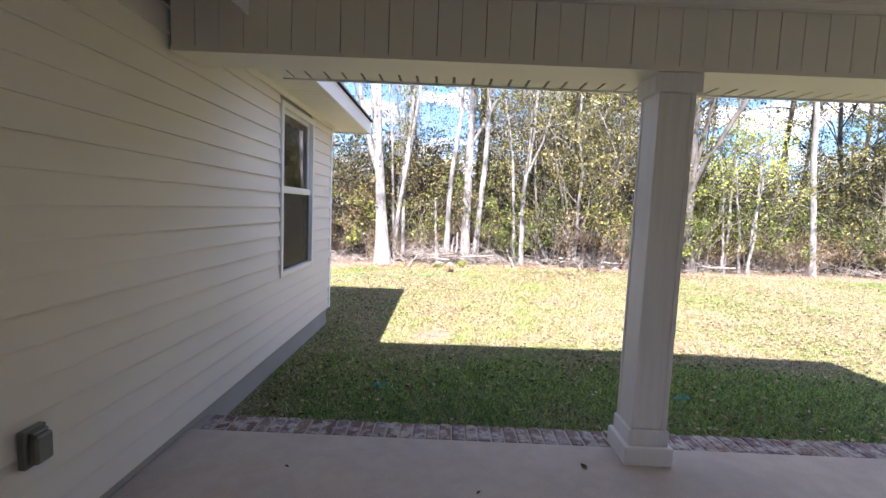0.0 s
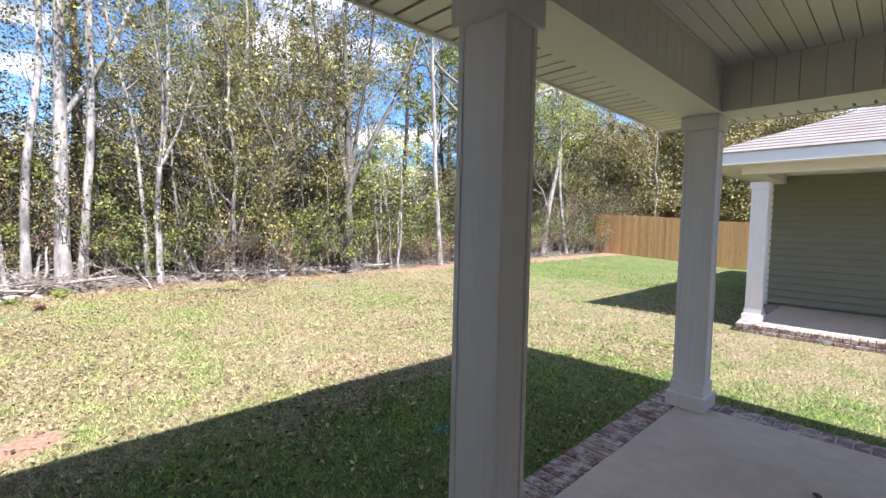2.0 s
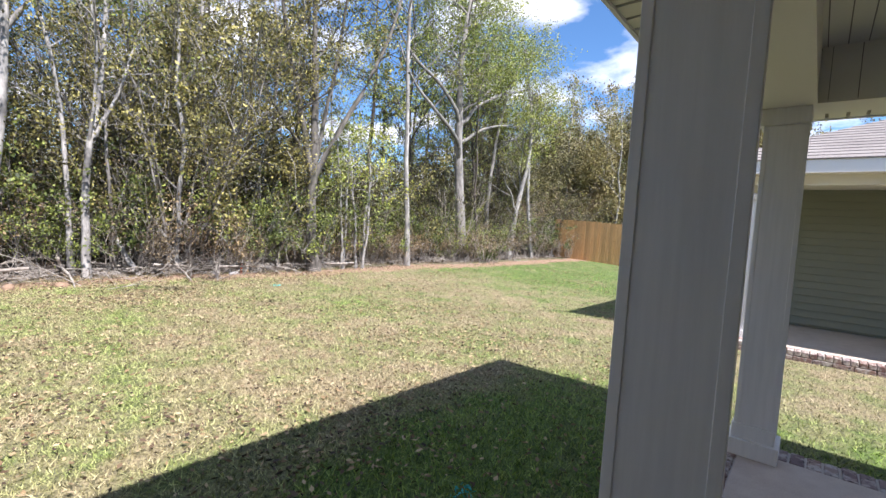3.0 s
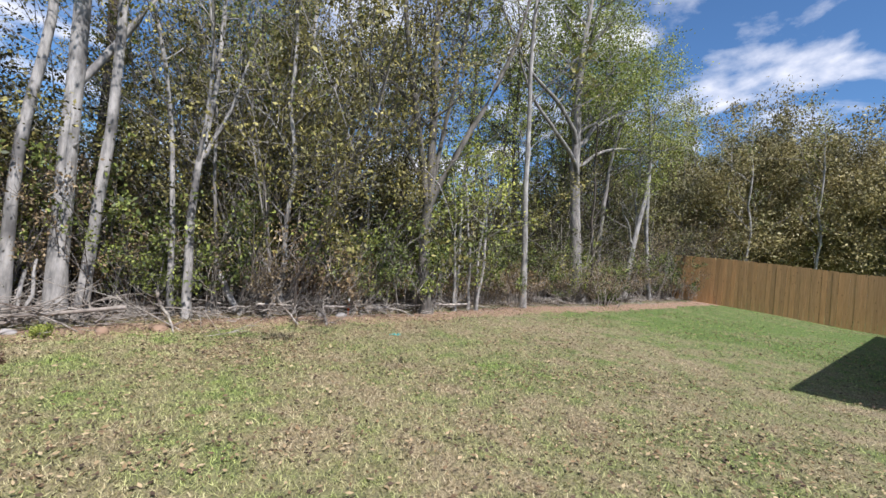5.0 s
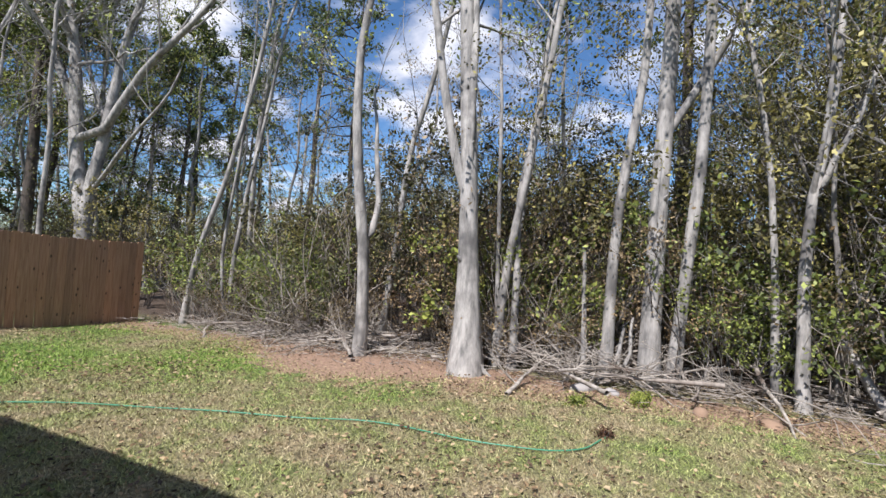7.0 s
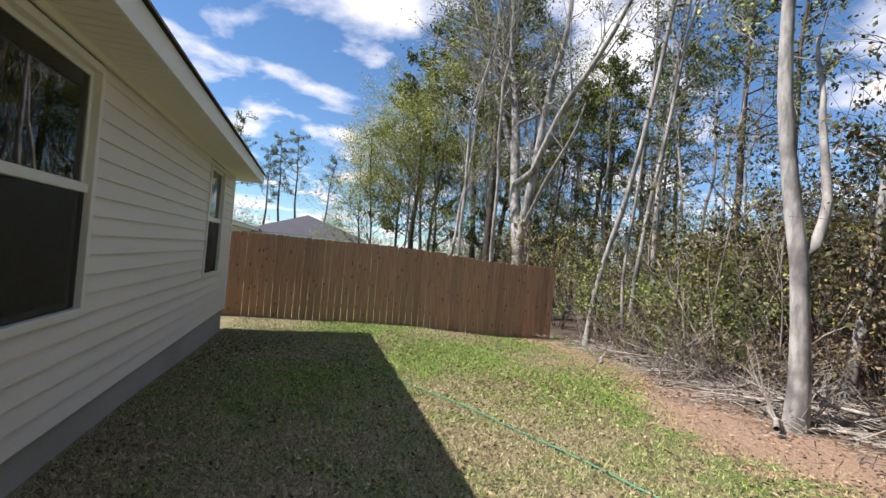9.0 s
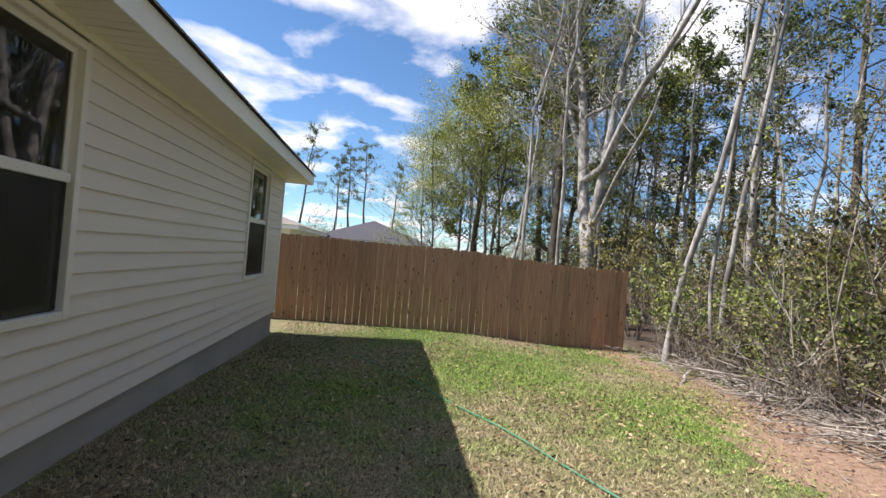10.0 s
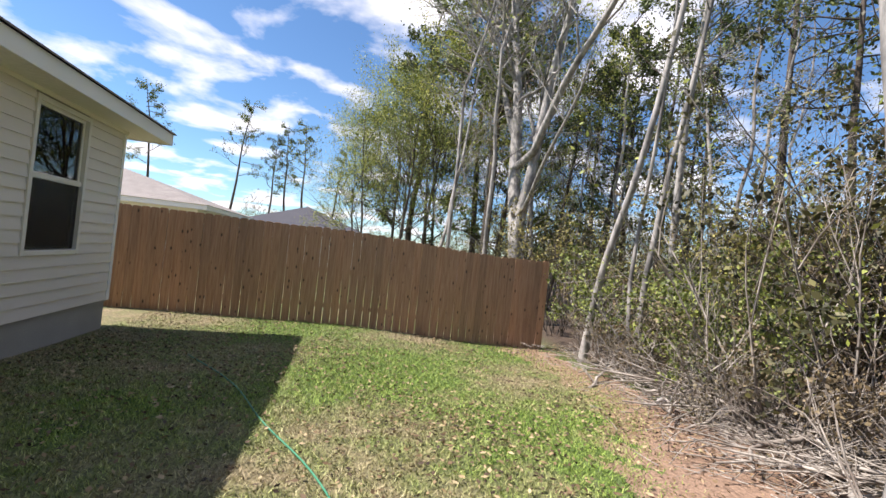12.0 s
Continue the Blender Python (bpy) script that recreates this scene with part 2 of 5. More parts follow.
def leaf_mat(name, cols, rough=0.6, trans=0.2):
    def build(nt, b):
        g = nt.nodes.new("ShaderNodeNewGeometry")
        oi = nt.nodes.new("ShaderNodeObjectInfo")
        n = len(cols) - 1
        c = ramp(nt, g.outputs["Random Per Island"], [(i / n, col) for i, col in enumerate(cols)])
        t = ramp(nt, oi.outputs["Random"], [(0, (0.5, 0.54, 0.5)), (0.5, (0.95, 0.95, 0.9)), (1, (1.35, 1.25, 1.05))])
        c = mixc(nt, 1.0, c, t, "MULTIPLY")
        nt.links.new(c, b.inputs["Base Color"])
        b.inputs["Roughness"].default_value = rough
        tr = nt.nodes.new("ShaderNodeBsdfTranslucent")
        nt.links.new(c, tr.inputs[0])
        ms = nt.nodes.new("ShaderNodeMixShader")
        ms.inputs[0].default_value = trans
        out = nt.nodes["Material Output"]
        nt.links.new(b.outputs[0], ms.inputs[1])
        nt.links.new(tr.outputs[0], ms.inputs[2])
        nt.links.new(ms.outputs[0], out.inputs[0])
    return mat(name, build)


L_GREEN = leaf_mat("green_leaf", [(0.03, 0.045, 0.01), (0.12, 0.155, 0.034), (0.33, 0.38, 0.09)])
L_SPRING = leaf_mat("spring_leaf", [(0.10, 0.14, 0.025), (0.26, 0.31, 0.055), (0.46, 0.48, 0.12)])
# Leaf colours set dark to stand for shade in the understorey.
L_SHADED = leaf_mat("shade_dark_leaf", [(0.02, 0.022, 0.01), (0.06, 0.058, 0.022), (0.16, 0.15, 0.05)])
L_OLIVE = leaf_mat("olive_leaf", [(0.03, 0.028, 0.01), (0.15, 0.14, 0.045), (0.36, 0.33, 0.11)])
L_SAGE = leaf_mat("sage_leaf", [(0.07, 0.06, 0.025), (0.19, 0.17, 0.075), (0.36, 0.33, 0.16)])
L_BROWN = leaf_mat("brown_leaf", [(0.06, 0.045, 0.026), (0.20, 0.145, 0.08), (0.36, 0.28, 0.17)])
L_RED = leaf_mat("red_leaf", [(0.07, 0.035, 0.02), (0.16, 0.085, 0.05)])
L_PINE = leaf_mat("pine_needles", [(0.03, 0.045, 0.014), (0.075, 0.11, 0.03), (0.18, 0.22, 0.07)])
L_LITTER = leaf_mat("dry_leaf", [(0.04, 0.025, 0.017), (0.12, 0.075, 0.045), (0.27, 0.18, 0.095), (0.52, 0.40, 0.25)], 0.8, 0.05)


def bark_mat(name, lo, hi, patch):
    def build(nt, b):
        v = world_coords(nt, (5, 5, 1.3))
        a, s = noise_fac(nt, v, 2.2, 6, 0.65), noise_fac(nt, world_coords(nt), 1.8, 4)
        c = ramp(nt, a, [(0.35, lo), (0.62, hi)])
        c = mixc(nt, ramp(nt, s, [(0.5, (0, 0, 0)), (0.68, (1, 1, 1))]), c, patch)
        nt.links.new(c, b.inputs["Base Color"])
        b.inputs["Roughness"].default_value = 0.9
        bump(nt, b, a, 0.45, 0.012)
    return mat(name, build)


B_PALE = bark_mat("pale_bark", (0.15, 0.145, 0.135), (0.40, 0.38, 0.35), (0.10, 0.095, 0.09))
B_GREY = bark_mat("grey_bark", (0.12, 0.11, 0.10), (0.30, 0.28, 0.255), (0.09, 0.085, 0.075))
B_DARK = bark_mat("dark_bark", (0.035, 0.028, 0.022), (0.10, 0.08, 0.065), (0.05, 0.045, 0.035))
# Grey bark, darkened to carry the shade of the oak's own crown.
B_OAK_SHADED = bark_mat("crown_shaded_bark", (0.055, 0.05, 0.042), (0.16, 0.145, 0.125), (0.05, 0.05, 0.035))
B_DEAD = bark_mat("dead_wood", (0.17, 0.15, 0.125), (0.42, 0.38, 0.33), (0.13, 0.10, 0.08))


def b_glass(nt, b):
    out = nt.nodes["Material Output"]
    nt.nodes.remove(b)
    fr = node(nt, "ShaderNodeFresnel", IOR=1.9)
    gl = node(nt, "ShaderNodeBsdfGlossy", Roughness=0.01)
    tr = nt.nodes.new("ShaderNodeBsdfTransparent")
    tr.inputs[0].default_value = (0.55, 0.6, 0.58, 1)
    ms = nt.nodes.new("ShaderNodeMixShader")
    nt.links.new(fr.outputs[0], ms.inputs[0])
    nt.links.new(tr.outputs[0], ms.inputs[1])
    nt.links.new(gl.outputs[0], ms.inputs[2])
    nt.links.new(ms.outputs[0], out.inputs[0])


M_GLASS = mat("coated_glass", b_glass)


def b_screen(nt, b):
    out = nt.nodes["Material Output"]
    b.inputs["Base Color"].default_value = (0.015, 0.015, 0.016, 1)
    b.inputs["Roughness"].default_value = 0.5
    tr = nt.nodes.new("ShaderNodeBsdfTransparent")
    ms = nt.nodes.new("ShaderNodeMixShader")
    ms.inputs[0].default_value = 0.35
    nt.links.new(b.outputs[0], ms.inputs[1])
    nt.links.new(tr.outputs[0], ms.inputs[2])
    nt.links.new(ms.outputs[0], out.inputs[0])


M_SCREEN = mat("insect_screen", b_screen)


# ---- mesh helpers ----
def box(bm, x0, x1, y0, y1, z0, z1):
    v = [bm.verts.new(p) for p in itertools_product(x0, x1, y0, y1, z0, z1)]
    for f in ((0, 1, 3, 2), (4, 6, 7, 5), (0, 4, 5, 1), (2, 3, 7, 6), (0, 2, 6, 4), (1, 5, 7, 3)):
        bm.faces.new([v[i] for i in f])
    return v


def itertools_product(x0, x1, y0, y1, z0, z1):
    return [(x, y, z) for x in (x0, x1) for y in (y0, y1) for z in (z0, z1)]


def finish(name, bm, material, bevel=0.0, smooth=False):
    if bevel:
        bmesh.ops.bevel(bm, geom=list(bm.edges), offset=bevel, segments=1, affect="EDGES")
    bmesh.ops.recalc_face_normals(bm, faces=bm.faces)
    me = bpy.data.meshes.new(name)
    bm.to_mesh(me)
    bm.free()
    me.materials.append(material)
    if smooth:
        me.polygons.foreach_set("use_smooth", [True] * len(me.polygons))
    return me


def part(name, bm, material, parent, label="", bevel=0.0):
    ob = new(name, finish(name, bm, material, bevel) if isinstance(bm, bmesh.types.BMesh) else bm)
    ob.parent = parent
    return tagged(ob, label=label)


def boxpart(name, b, material, parent, label="", bevel=0.0):
    bm = bmesh.new()
    box(bm, *b)
    return part(name, bm, material, parent, label, bevel)


def empty(name, at=(0, 0, 0), **tags):
    ob = new(name)
    ob.location = at
    ob.empty_display_size = 0.2
    return tagged(ob, **tags)


def raw_mesh(name, verts, faces, material, smooth=False):
    """Mesh from arrays; faces is an (n, 3 or 4) array."""
    me = bpy.data.meshes.new(name)
    verts, faces = np.asarray(verts, np.float32), np.asarray(faces, np.int32)
    n, k = faces.shape
    me.vertices.add(len(verts))
    me.vertices.foreach_set("co", verts.ravel())
    me.loops.add(n * k)
    me.loops.foreach_set("vertex_index", faces.ravel())
    me.polygons.add(n)
    me.polygons.foreach_set("loop_start", np.arange(0, n * k, k, dtype=np.int32))
    me.polygons.foreach_set("loop_total", np.full(n, k, np.int32))
    if smooth:
        me.polygons.foreach_set("use_smooth", np.ones(n, bool))
    me.update(calc_edges=True)
    me.validate()
    me.materials.append(material)
    return me


# ---- ground ----
def smooth01(v):
    v = np.clip(v, 0, 1)
    return v * v * (3 - 2 * v)


def ground_z(x, y):
    x, y = np.asarray(x, float), np.asarray(y, float)
    far = smooth01((y - 5) / 6)
    z = 0.12 + 0.008 * np.clip(x, -3, 25) * far - 0.05 * smooth01((x - 3.8) / 3) * (1 - far)
    z = z + 0.06 * far * smooth01((x + 4) / 4)
    z = z - 0.20 * smooth01((-x - 1) / 9) - 0.17 * smooth01((-x - 3) / 5) * smooth01((y - 8) / 4)
    z = z + 0.015 * np.sin(x * 1.1 + 0.6 * y) * np.sin(y * 0.9)
    return z


def edge_y(x):
    """Where the lawn gives way to the woods."""
    x = np.asarray(x, float)
    return 11.3 - 0.05 * np.clip(x - 6, 0, 12) + 0.12 * np.sin(x * 0.8) + 0.9 * smooth01((-x - 3.0) / 5.0)


def lush_shade_at(x, y):
    a = 1.0 * (0.5 + 0.5 * np.sin(x * 1.3 + 1.0) * np.sin(y * 1.6 + x * 0.5)) * smooth01((-x - 2.2) / 3.5) * smooth01((y - 5.2) / 2.5)
    b = 0.65 * smooth01((x - 8) / 5) * (1 - smooth01((y - 10) / 2))
    # c: darker green painted where the patio roof's shadow falls.
    c = 0.7 * smooth01((1.9 - np.abs(y - 2.6)) / 0.7) * smooth01((x + 1.5) / 1) * smooth01((6 - x) / 2)
    return a + b + c


def make_ground():
    def axis(lo, hi, step, far):
        core = list(np.arange(lo, hi + 1e-6, step))
        out, d = [], step
        a, b = core[0], core[-1]
        left, right = [], []
        while b < far:
            d *= 1.35
            a, b = a - d, b + d
            left.append(a)
            right.append(b)
        return np.array(left[::-1] + core + right)
    xs, ys = axis(-14, 24, 0.3, 900), axis(-8, 22, 0.3, 900)
    gx, gy = np.meshgrid(xs, ys, indexing="ij")
    gz = ground_z(np.clip(gx, -14, 24), np.clip(gy, -8, 22))
    n, m = gx.shape
    idx = np.arange(n * m).reshape(n, m)
    f = np.stack([idx[:-1, :-1], idx[1:, :-1], idx[1:, 1:], idx[:-1, 1:]], -1).reshape(-1, 4)
    me = raw_mesh("ground", np.stack([gx, gy, gz], -1).reshape(-1, 3), f, M_GROUND, True)
    d = (gy - edge_y(gx)).ravel()
    wide = 0.9 + 1.2 * np.exp(-((gx.ravel() + 3.4) / 1.8) ** 2)
    dirt = np.clip(1 - np.abs(d + 0.1) / wide, 0, 1) * 0.8
    dirt += 0.9 * np.exp(-((gx.ravel() - 0.12) / 0.3) ** 2 - ((gy.ravel() - 4.95) / 0.18) ** 2)
    lush_shade = lush_shade_at(gx.ravel(), gy.ravel())
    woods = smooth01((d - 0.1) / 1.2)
    for nm, arr in (("dirt", dirt), ("woods", woods), ("lush_shade", lush_shade)):
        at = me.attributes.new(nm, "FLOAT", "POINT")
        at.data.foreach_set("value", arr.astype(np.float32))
    tagged(new("ground", me), label="patchy green and straw lawn fading to bare soil and shade-darkened leaf litter", category="lawn", kind="structure")


make_ground()

# ---- our house ----
WX, WY, EAVE = -1.23, 5.37, 2.61
HX = -8.29
SID0 = 0.33
COURSE = 0.127


def rects_with_holes(u0, u1, z0, z1, holes):
    out = []
    for a, b in zip(*(lambda e: (e[:-1], e[1:]))(sorted({u0, u1, *[h[0] for h in holes], *[h[1] for h in holes]}))):
        hs = [h for h in holes if h[0] < (a + b) / 2 < h[1]]
        zs = z0
        for h in sorted(hs, key=lambda h: h[2]):
            out.append((a, b, zs, h[2]))
            zs = h[3]
        out.append((a, b, zs, z1))
    return [r for r in out if r[1] - r[0] > 1e-3 and r[3] - r[2] > 1e-3]


def wall(name, axis, pos, u0, u1, z0, z1, thick, holes, label, inside=-1, material=None):
    """A wall along 'x' or 'y' whose sheathing face is at pos and whose body goes to pos + inside * thick."""
    bm = bmesh.new()
    a, b = sorted((pos, pos + inside * thick))
    for r in rects_with_holes(u0, u1, z0, z1, holes):
        if axis == "y":
            box(bm, a, b, r[0], r[1], r[2], r[3])
        else:
            box(bm, r[0], r[1], a, b, r[2], r[3])
    ob = new(name, finish(name, bm, material or M_ROOM))
    return tagged(ob, label=label, category="wall", kind="structure")


def clapboards(parent, axis, pos, out, u0, u1, z0, z1, holes, material, course=COURSE, lip=0.021, cuts=()):
    """Lapped boards in courses, each a wedge with its thick edge below."""
    z = z0
    while z < z1 - 0.01:
        top = min(z + course, z1)
        spans = [(u0, u1)]
        for h in holes:
            if h[2] < top - 0.02 and h[3] > z + 0.02:
                nxt = []
                for s in spans:
                    if h[0] > s[0] + 0.01:
                        nxt.append((s[0], min(s[1], h[0])))
                    if h[1] < s[1] - 0.01:
                        nxt.append((max(s[0], h[1]), s[1]))
                spans = nxt
        for s in spans:
            bm = bmesh.new()
            prof = [(0.0, z), (lip, z), (lip, z + 0.008), (0.004, top + 0.0), (0.0, top)]
            rings = []
            for u in s:
                rings.append([bm.verts.new((pos + out * p, u, q) if axis == "y" else (u, pos + out * p, q)) for p, q in prof])
            n = len(prof)
            for i in range(n):
                bm.faces.new((rings[0][i], rings[0][(i + 1) % n], rings[1][(i + 1) % n], rings[1][i]))
            bm.faces.new(rings[0])
            bm.faces.new(rings[1][::-1])
            part("siding_board", bm, material, parent)
        z += course


def window(name, axis, pos, out, u0, u1, z0, z1, label, screen=True):
    """Single-hung window with flat white casing; u0..u1, z0..z1 is the outside of the casing."""
    w = empty(name, label=label, category="window", kind="structure")

    def bx(n, a0, a1, za, zb, d0, d1, material, lab="", bev=0.0):
        p = sorted((pos + out * d0, pos + out * d1))
        if axis == "y":
            b = (p[0], p[1], a0, a1, za, zb)
        else:
            b = (a0, a1, p[0], p[1], za, zb)
        return boxpart(n, b, material, w, lab, bev)
    c = 0.05
    bx("side_casing", u0, u0 + c, z0, z1, -0.02, 0.035, M_FRAME, bev=0.003)
    bx("side_casing", u1 - c, u1, z0, z1, -0.02, 0.035, M_FRAME, bev=0.003)
    bx("head_casing", u0 + c, u1 - c, z1 - c, z1, -0.02, 0.034, M_FRAME, bev=0.003)
    bx("sill", u0 + c, u1 - c, z0, z0 + c, -0.02, 0.034, M_FRAME, bev=0.003)
    mid = (z0 + z1) / 2 + 0.01
    a, b, lo, hi = u0 + c, u1 - c, z0 + c, z1 - c
    s = 0.035
    for n, q0, q1, d in (("upper_sash", mid, hi, -0.01), ("lower_sash", lo, mid, -0.035)):
        sash = empty(n)
        sash.parent = w
        for nm, r in (("sash_stile", (a, a + s, q0, q1)), ("sash_stile", (b - s, b, q0, q1)), ("sash_rail", (a + s, b - s, q0, q0 + s)), ("sash_rail", (a + s, b - s, q1 - s, q1))):
            o = bx(nm, *r, d - 0.025, d, M_FRAME, bev=0.002)
            o.parent = sash
        o = bx("pane", a + s, b - s, q0 + s, q1 - s, d - 0.014, d - 0.010, M_GLASS)
        o.parent = sash
    bx("meeting_rail", a, b, mid - 0.028, mid + 0.028, -0.005, 0.012, M_FRAME, bev=0.003)
    if screen:
        bx("insect_screen", a + 0.01, b - 0.01, lo + 0.01, mid - 0.03, -0.004, -0.002, M_SCREEN, "dark fine insect screen")
    return w


WIN_A = (3.61, 4.56, 0.97, 2.53)
WIN_1 = (-3.22, -1.95, 0.96, 2.55)
WIN_2 = (-7.40, -6.42, 0.97, 2.55)

LAB_SID = "beige lapped vinyl siding wall over a grey foundation"
w_patio = wall("wall_patio", "y", WX - 0.02, -3.6, WY - 0.02, 0.3, 2.75, 0.14, [WIN_A], LAB_SID)
clapboards(w_patio, "y", WX - 0.02, 1, -3.45, WY - 0.05, SID0, EAVE + 0.02, [WIN_A], M_SIDING)
w_yard = wall("wall_yard", "x", WY - 0.02, HX + 0.02, WX - 0.161, 0.3, 2.6, 0.14, [WIN_1, WIN_2], LAB_SID)
clapboards(w_yard, "x", WY - 0.02, 1, HX + 0.05, WX - 0.05, SID0, EAVE + 0.02, [WIN_1, WIN_2], M_SIDING)
window("window_patio", "y", WX - 0.02, 1, *WIN_A, "white framed single hung window in beige siding facing the patio lawn")
window("window_wide", "x", WY - 0.02, 1, *WIN_1, "wide white framed sash window in beige siding, dark inside")
window("window_far", "x", WY - 0.02, 1, *WIN_2, "narrow white framed sash window near the house corner")
wall("wall_side", "y", HX + 0.02, -8.0, WY - 0.161, 0.36, 2.6, 0.14, [], "plain siding side wall of the house", 1, M_SIDING)
wall("wall_rear", "x", -3.5, WX, 9.0, 0.2, 2.75, 0.14, [], "plain beige wall at the back of the patio", -1, M_SIDING)
wall("wall_end", "x", -8.0, HX, 9.0, 0.2, 2.6, 0.14, [], "plain beige end wall of the house", 1, M_SIDING)
wall("wall_right", "y", 9.0 - 3.0, -8.0, -3.66, 0.2, 2.6, 0.14, [], "plain beige side wall of the house", 1, M_SIDING)
fl = boxpart("floor_inside", (HX + 0.2, WX - 0.2, -7.8, WY - 0.2, 0.306, 0.36), M_ROOM, None)
tagged(fl, label="plain floor inside the house", category="floor", kind="structure")
cl = boxpart("ceiling_inside", (HX + 0.2, WX - 0.2, -7.8, WY - 0.2, 2.62, 2.66), M_ROOM, None)
tagged(cl, label="plain ceiling inside the house", category="ceiling", kind="structure")

bm = bmesh.new()
box(bm, HX + 0.035, WX - 0.035, -8.0, WY - 0.035, -0.5, 0.305)
tagged(new("foundation", finish("foundation", bm, M_FOUND)), label="grey rendered concrete foundation below the siding", category="foundation", kind="structure")

for nm, b in (("corner_trim_patio", (WX - 0.06, WX + 0.005, WY - 0.06, WY + 0.005, SID0 - 0.01, EAVE)), ("corner_trim_far", (HX - 0.005, HX + 0.06, WY - 0.06, WY + 0.005, SID0 - 0.01, EAVE))):
    tagged(boxpart(nm, b, M_WHITE, None, bevel=0.004), label="white vinyl corner post of the siding", category="trim", kind="structure")

# frieze under the eaves
tagged(boxpart("frieze_yard", (HX - 0.0, WX - 0.0, WY + 0.006, WY + 0.026, EAVE - 0.045, EAVE), M_SOFFIT, None), label="cream trim under the eave", category="trim", kind="structure")
tagged(boxpart("frieze_patio", (WX + 0.006, WX + 0.026, 2.55, WY, EAVE - 0.045, EAVE), M_SOFFIT, None), label="cream trim under the eave", category="trim", kind="structure")


def soffit_panels(name, x0, x1, y0, y1, z, along, pitch, label, groove=0.006, material=None):
    """Beaded soffit or ceiling: slats butted with open grooves, joined in one mesh, over a dark backing."""
    bm = bmesh.new()
    a, b = (x0, x1) if along == "y" else (y0, y1)
    u, k = a, 0
    while u < b - 1e-4:
        v = min(u + pitch, b)
        g = groove if k % 2 else groove * 0.6
        d = 0.010 if k % 2 else 0.0
        if along == "y":
            box(bm, u + g, v - g, y0, y1, z, z + 0.007)
        else:
            box(bm, x0, x1, u + g, v - g, z, z + 0.007)
        u, k = v, k + 1
    ob = new(name, finish(name, bm, material or M_SOFFIT))
    tagged(ob, label=label, category="ceiling" if "ceiling" in name else "soffit", kind="structure")
    bk = boxpart("backing", (x0, x1, y0, y1, z + 0.0075, z + 0.03), M_GROOVE, ob)
    return ob


OV = 0.50
EX0, EX1, EY1 = HX - 0.50, WX + 0.39, WY + 0.37
soffit_panels("soffit_yard", EX0, EX1, WY + 0.005, EY1, EAVE, "y", 0.10, "cream ribbed vinyl eave soffit")
soffit_panels("soffit_side", WX + 0.005, EX1, 2.62, WY + 0.004, EAVE, "x", 0.10, "cream ribbed vinyl eave soffit")
soffit_panels("soffit_far", EX0, HX - 0.005, -8.0, WY + 0.004, EAVE, "x", 0.10, "cream ribbed vinyl eave soffit")

# patio
PF = 0.262
PX1, PY1 = 4.02, 2.45
BX0, BX1, BY0, BY1 = 3.68, 3.95, 2.05, 2.32
BZ = 2.405
bm = bmesh.new()
box(bm, WX - 0.03, PX1 - 0.205, -3.5, PY1 - 0.205, -0.3, PF)
tagged(new("patio_floor", finish("patio_floor", bm, M_SLAB)), label="smooth tan concrete patio slab with faint stains", category="patio floor", kind="structure")
bm = bmesh.new()
box(bm, WX - 0.03, PX1 - 0.012, PY1 - 0.204, PY1 - 0.012, -0.3, PF - 0.008)
box(bm, PX1 - 0.204, PX1 - 0.012, -3.5, PY1 - 0.2045, -0.3, PF - 0.0085)
border = tagged(new("patio_border", finish("patio_border", bm, M_MORTAR)), label="mortar bed of the brick edging round the patio", category="brick edging", kind="structure")

soffit_panels("ceiling_patio", WX + 0.0, BX0 + 0.02, -3.5, BY0 + 0.02, 2.72, "x", 0.085, "cream ribbed vinyl patio ceiling", 0.0032)
soffit_panels("soffit_patio", EX1 - 0.06, BX1 + 0.34, BY1 + 0.002, PY1 + 0.19, BZ + 0.045, "y", 0.115, "cream ribbed vinyl soffit outside the patio beam", 0.012)
soffit_panels("soffit_patio_side", BX1 + 0.002, BX1 + 0.34, -3.5, BY1 + 0.001, BZ + 0.045, "x", 0.10, "cream ribbed vinyl soffit beside the patio beam", 0.012)


def beam(name, x0, x1, y0, y1, z0, z1, face):
    b = empty(name, label="boxed patio beam clad in cream ribbed vinyl panels", category="beam", kind="structure")
    boxpart("beam_core", (x0 + 0.012, x1 - 0.012, y0 + 0.012, y1 - 0.012, z0 + 0.012, z1), M_GROOVE, b)
    boxpart("beam_underside", (x0, x1, y0, y1, z0, z0 + 0.011), M_SOFFIT, b)
    if face == "y":
        boxpart("beam_outer_face", (x0, x1, y1 - 0.0115, y1, z0 + 0.0115, z1), M_SOFFIT, b)
        u, k = x0, 0
        while u < x1 - 0.01:
            v = min(u + 0.125, x1)
            boxpart("cladding_panel", (u + (0.003 if k % 2 else 0.0015), v - 0.0015, y0, y0 + 0.0115, z0 + 0.0115, z1), M_SOFFIT, b)
            u, k = v, k + 1
        boxpart("beam_edge_trim", (x0, x1, y0 - 0.006, y0 - 0.0005, z0 - 0.002, z0 + 0.022), M_SOFFIT, b)
    else:
        u, k = y0, 0
        while u < y1 - 0.01:
            v = min(u + 0.125, y1)
            boxpart("cladding_panel", (x0, x0 + 0.0115, u + (0.003 if k % 2 else 0.0015), v - 0.0015, z0 + 0.0115, z1), M_SOFFIT, b)
            u, k = v, k + 1
        boxpart("beam_outer_face", (x1 - 0.0115, x1, y0, y1, z0 + 0.0115, z1), M_SOFFIT, b)
    return b


beam("beam_front", WX + 0.004, BX1, BY0, BY1, BZ, 2.718, "y")
beam("beam_side", BX0, BX1, -3.5, BY0 - 0.001, BZ, 2.718, "x")


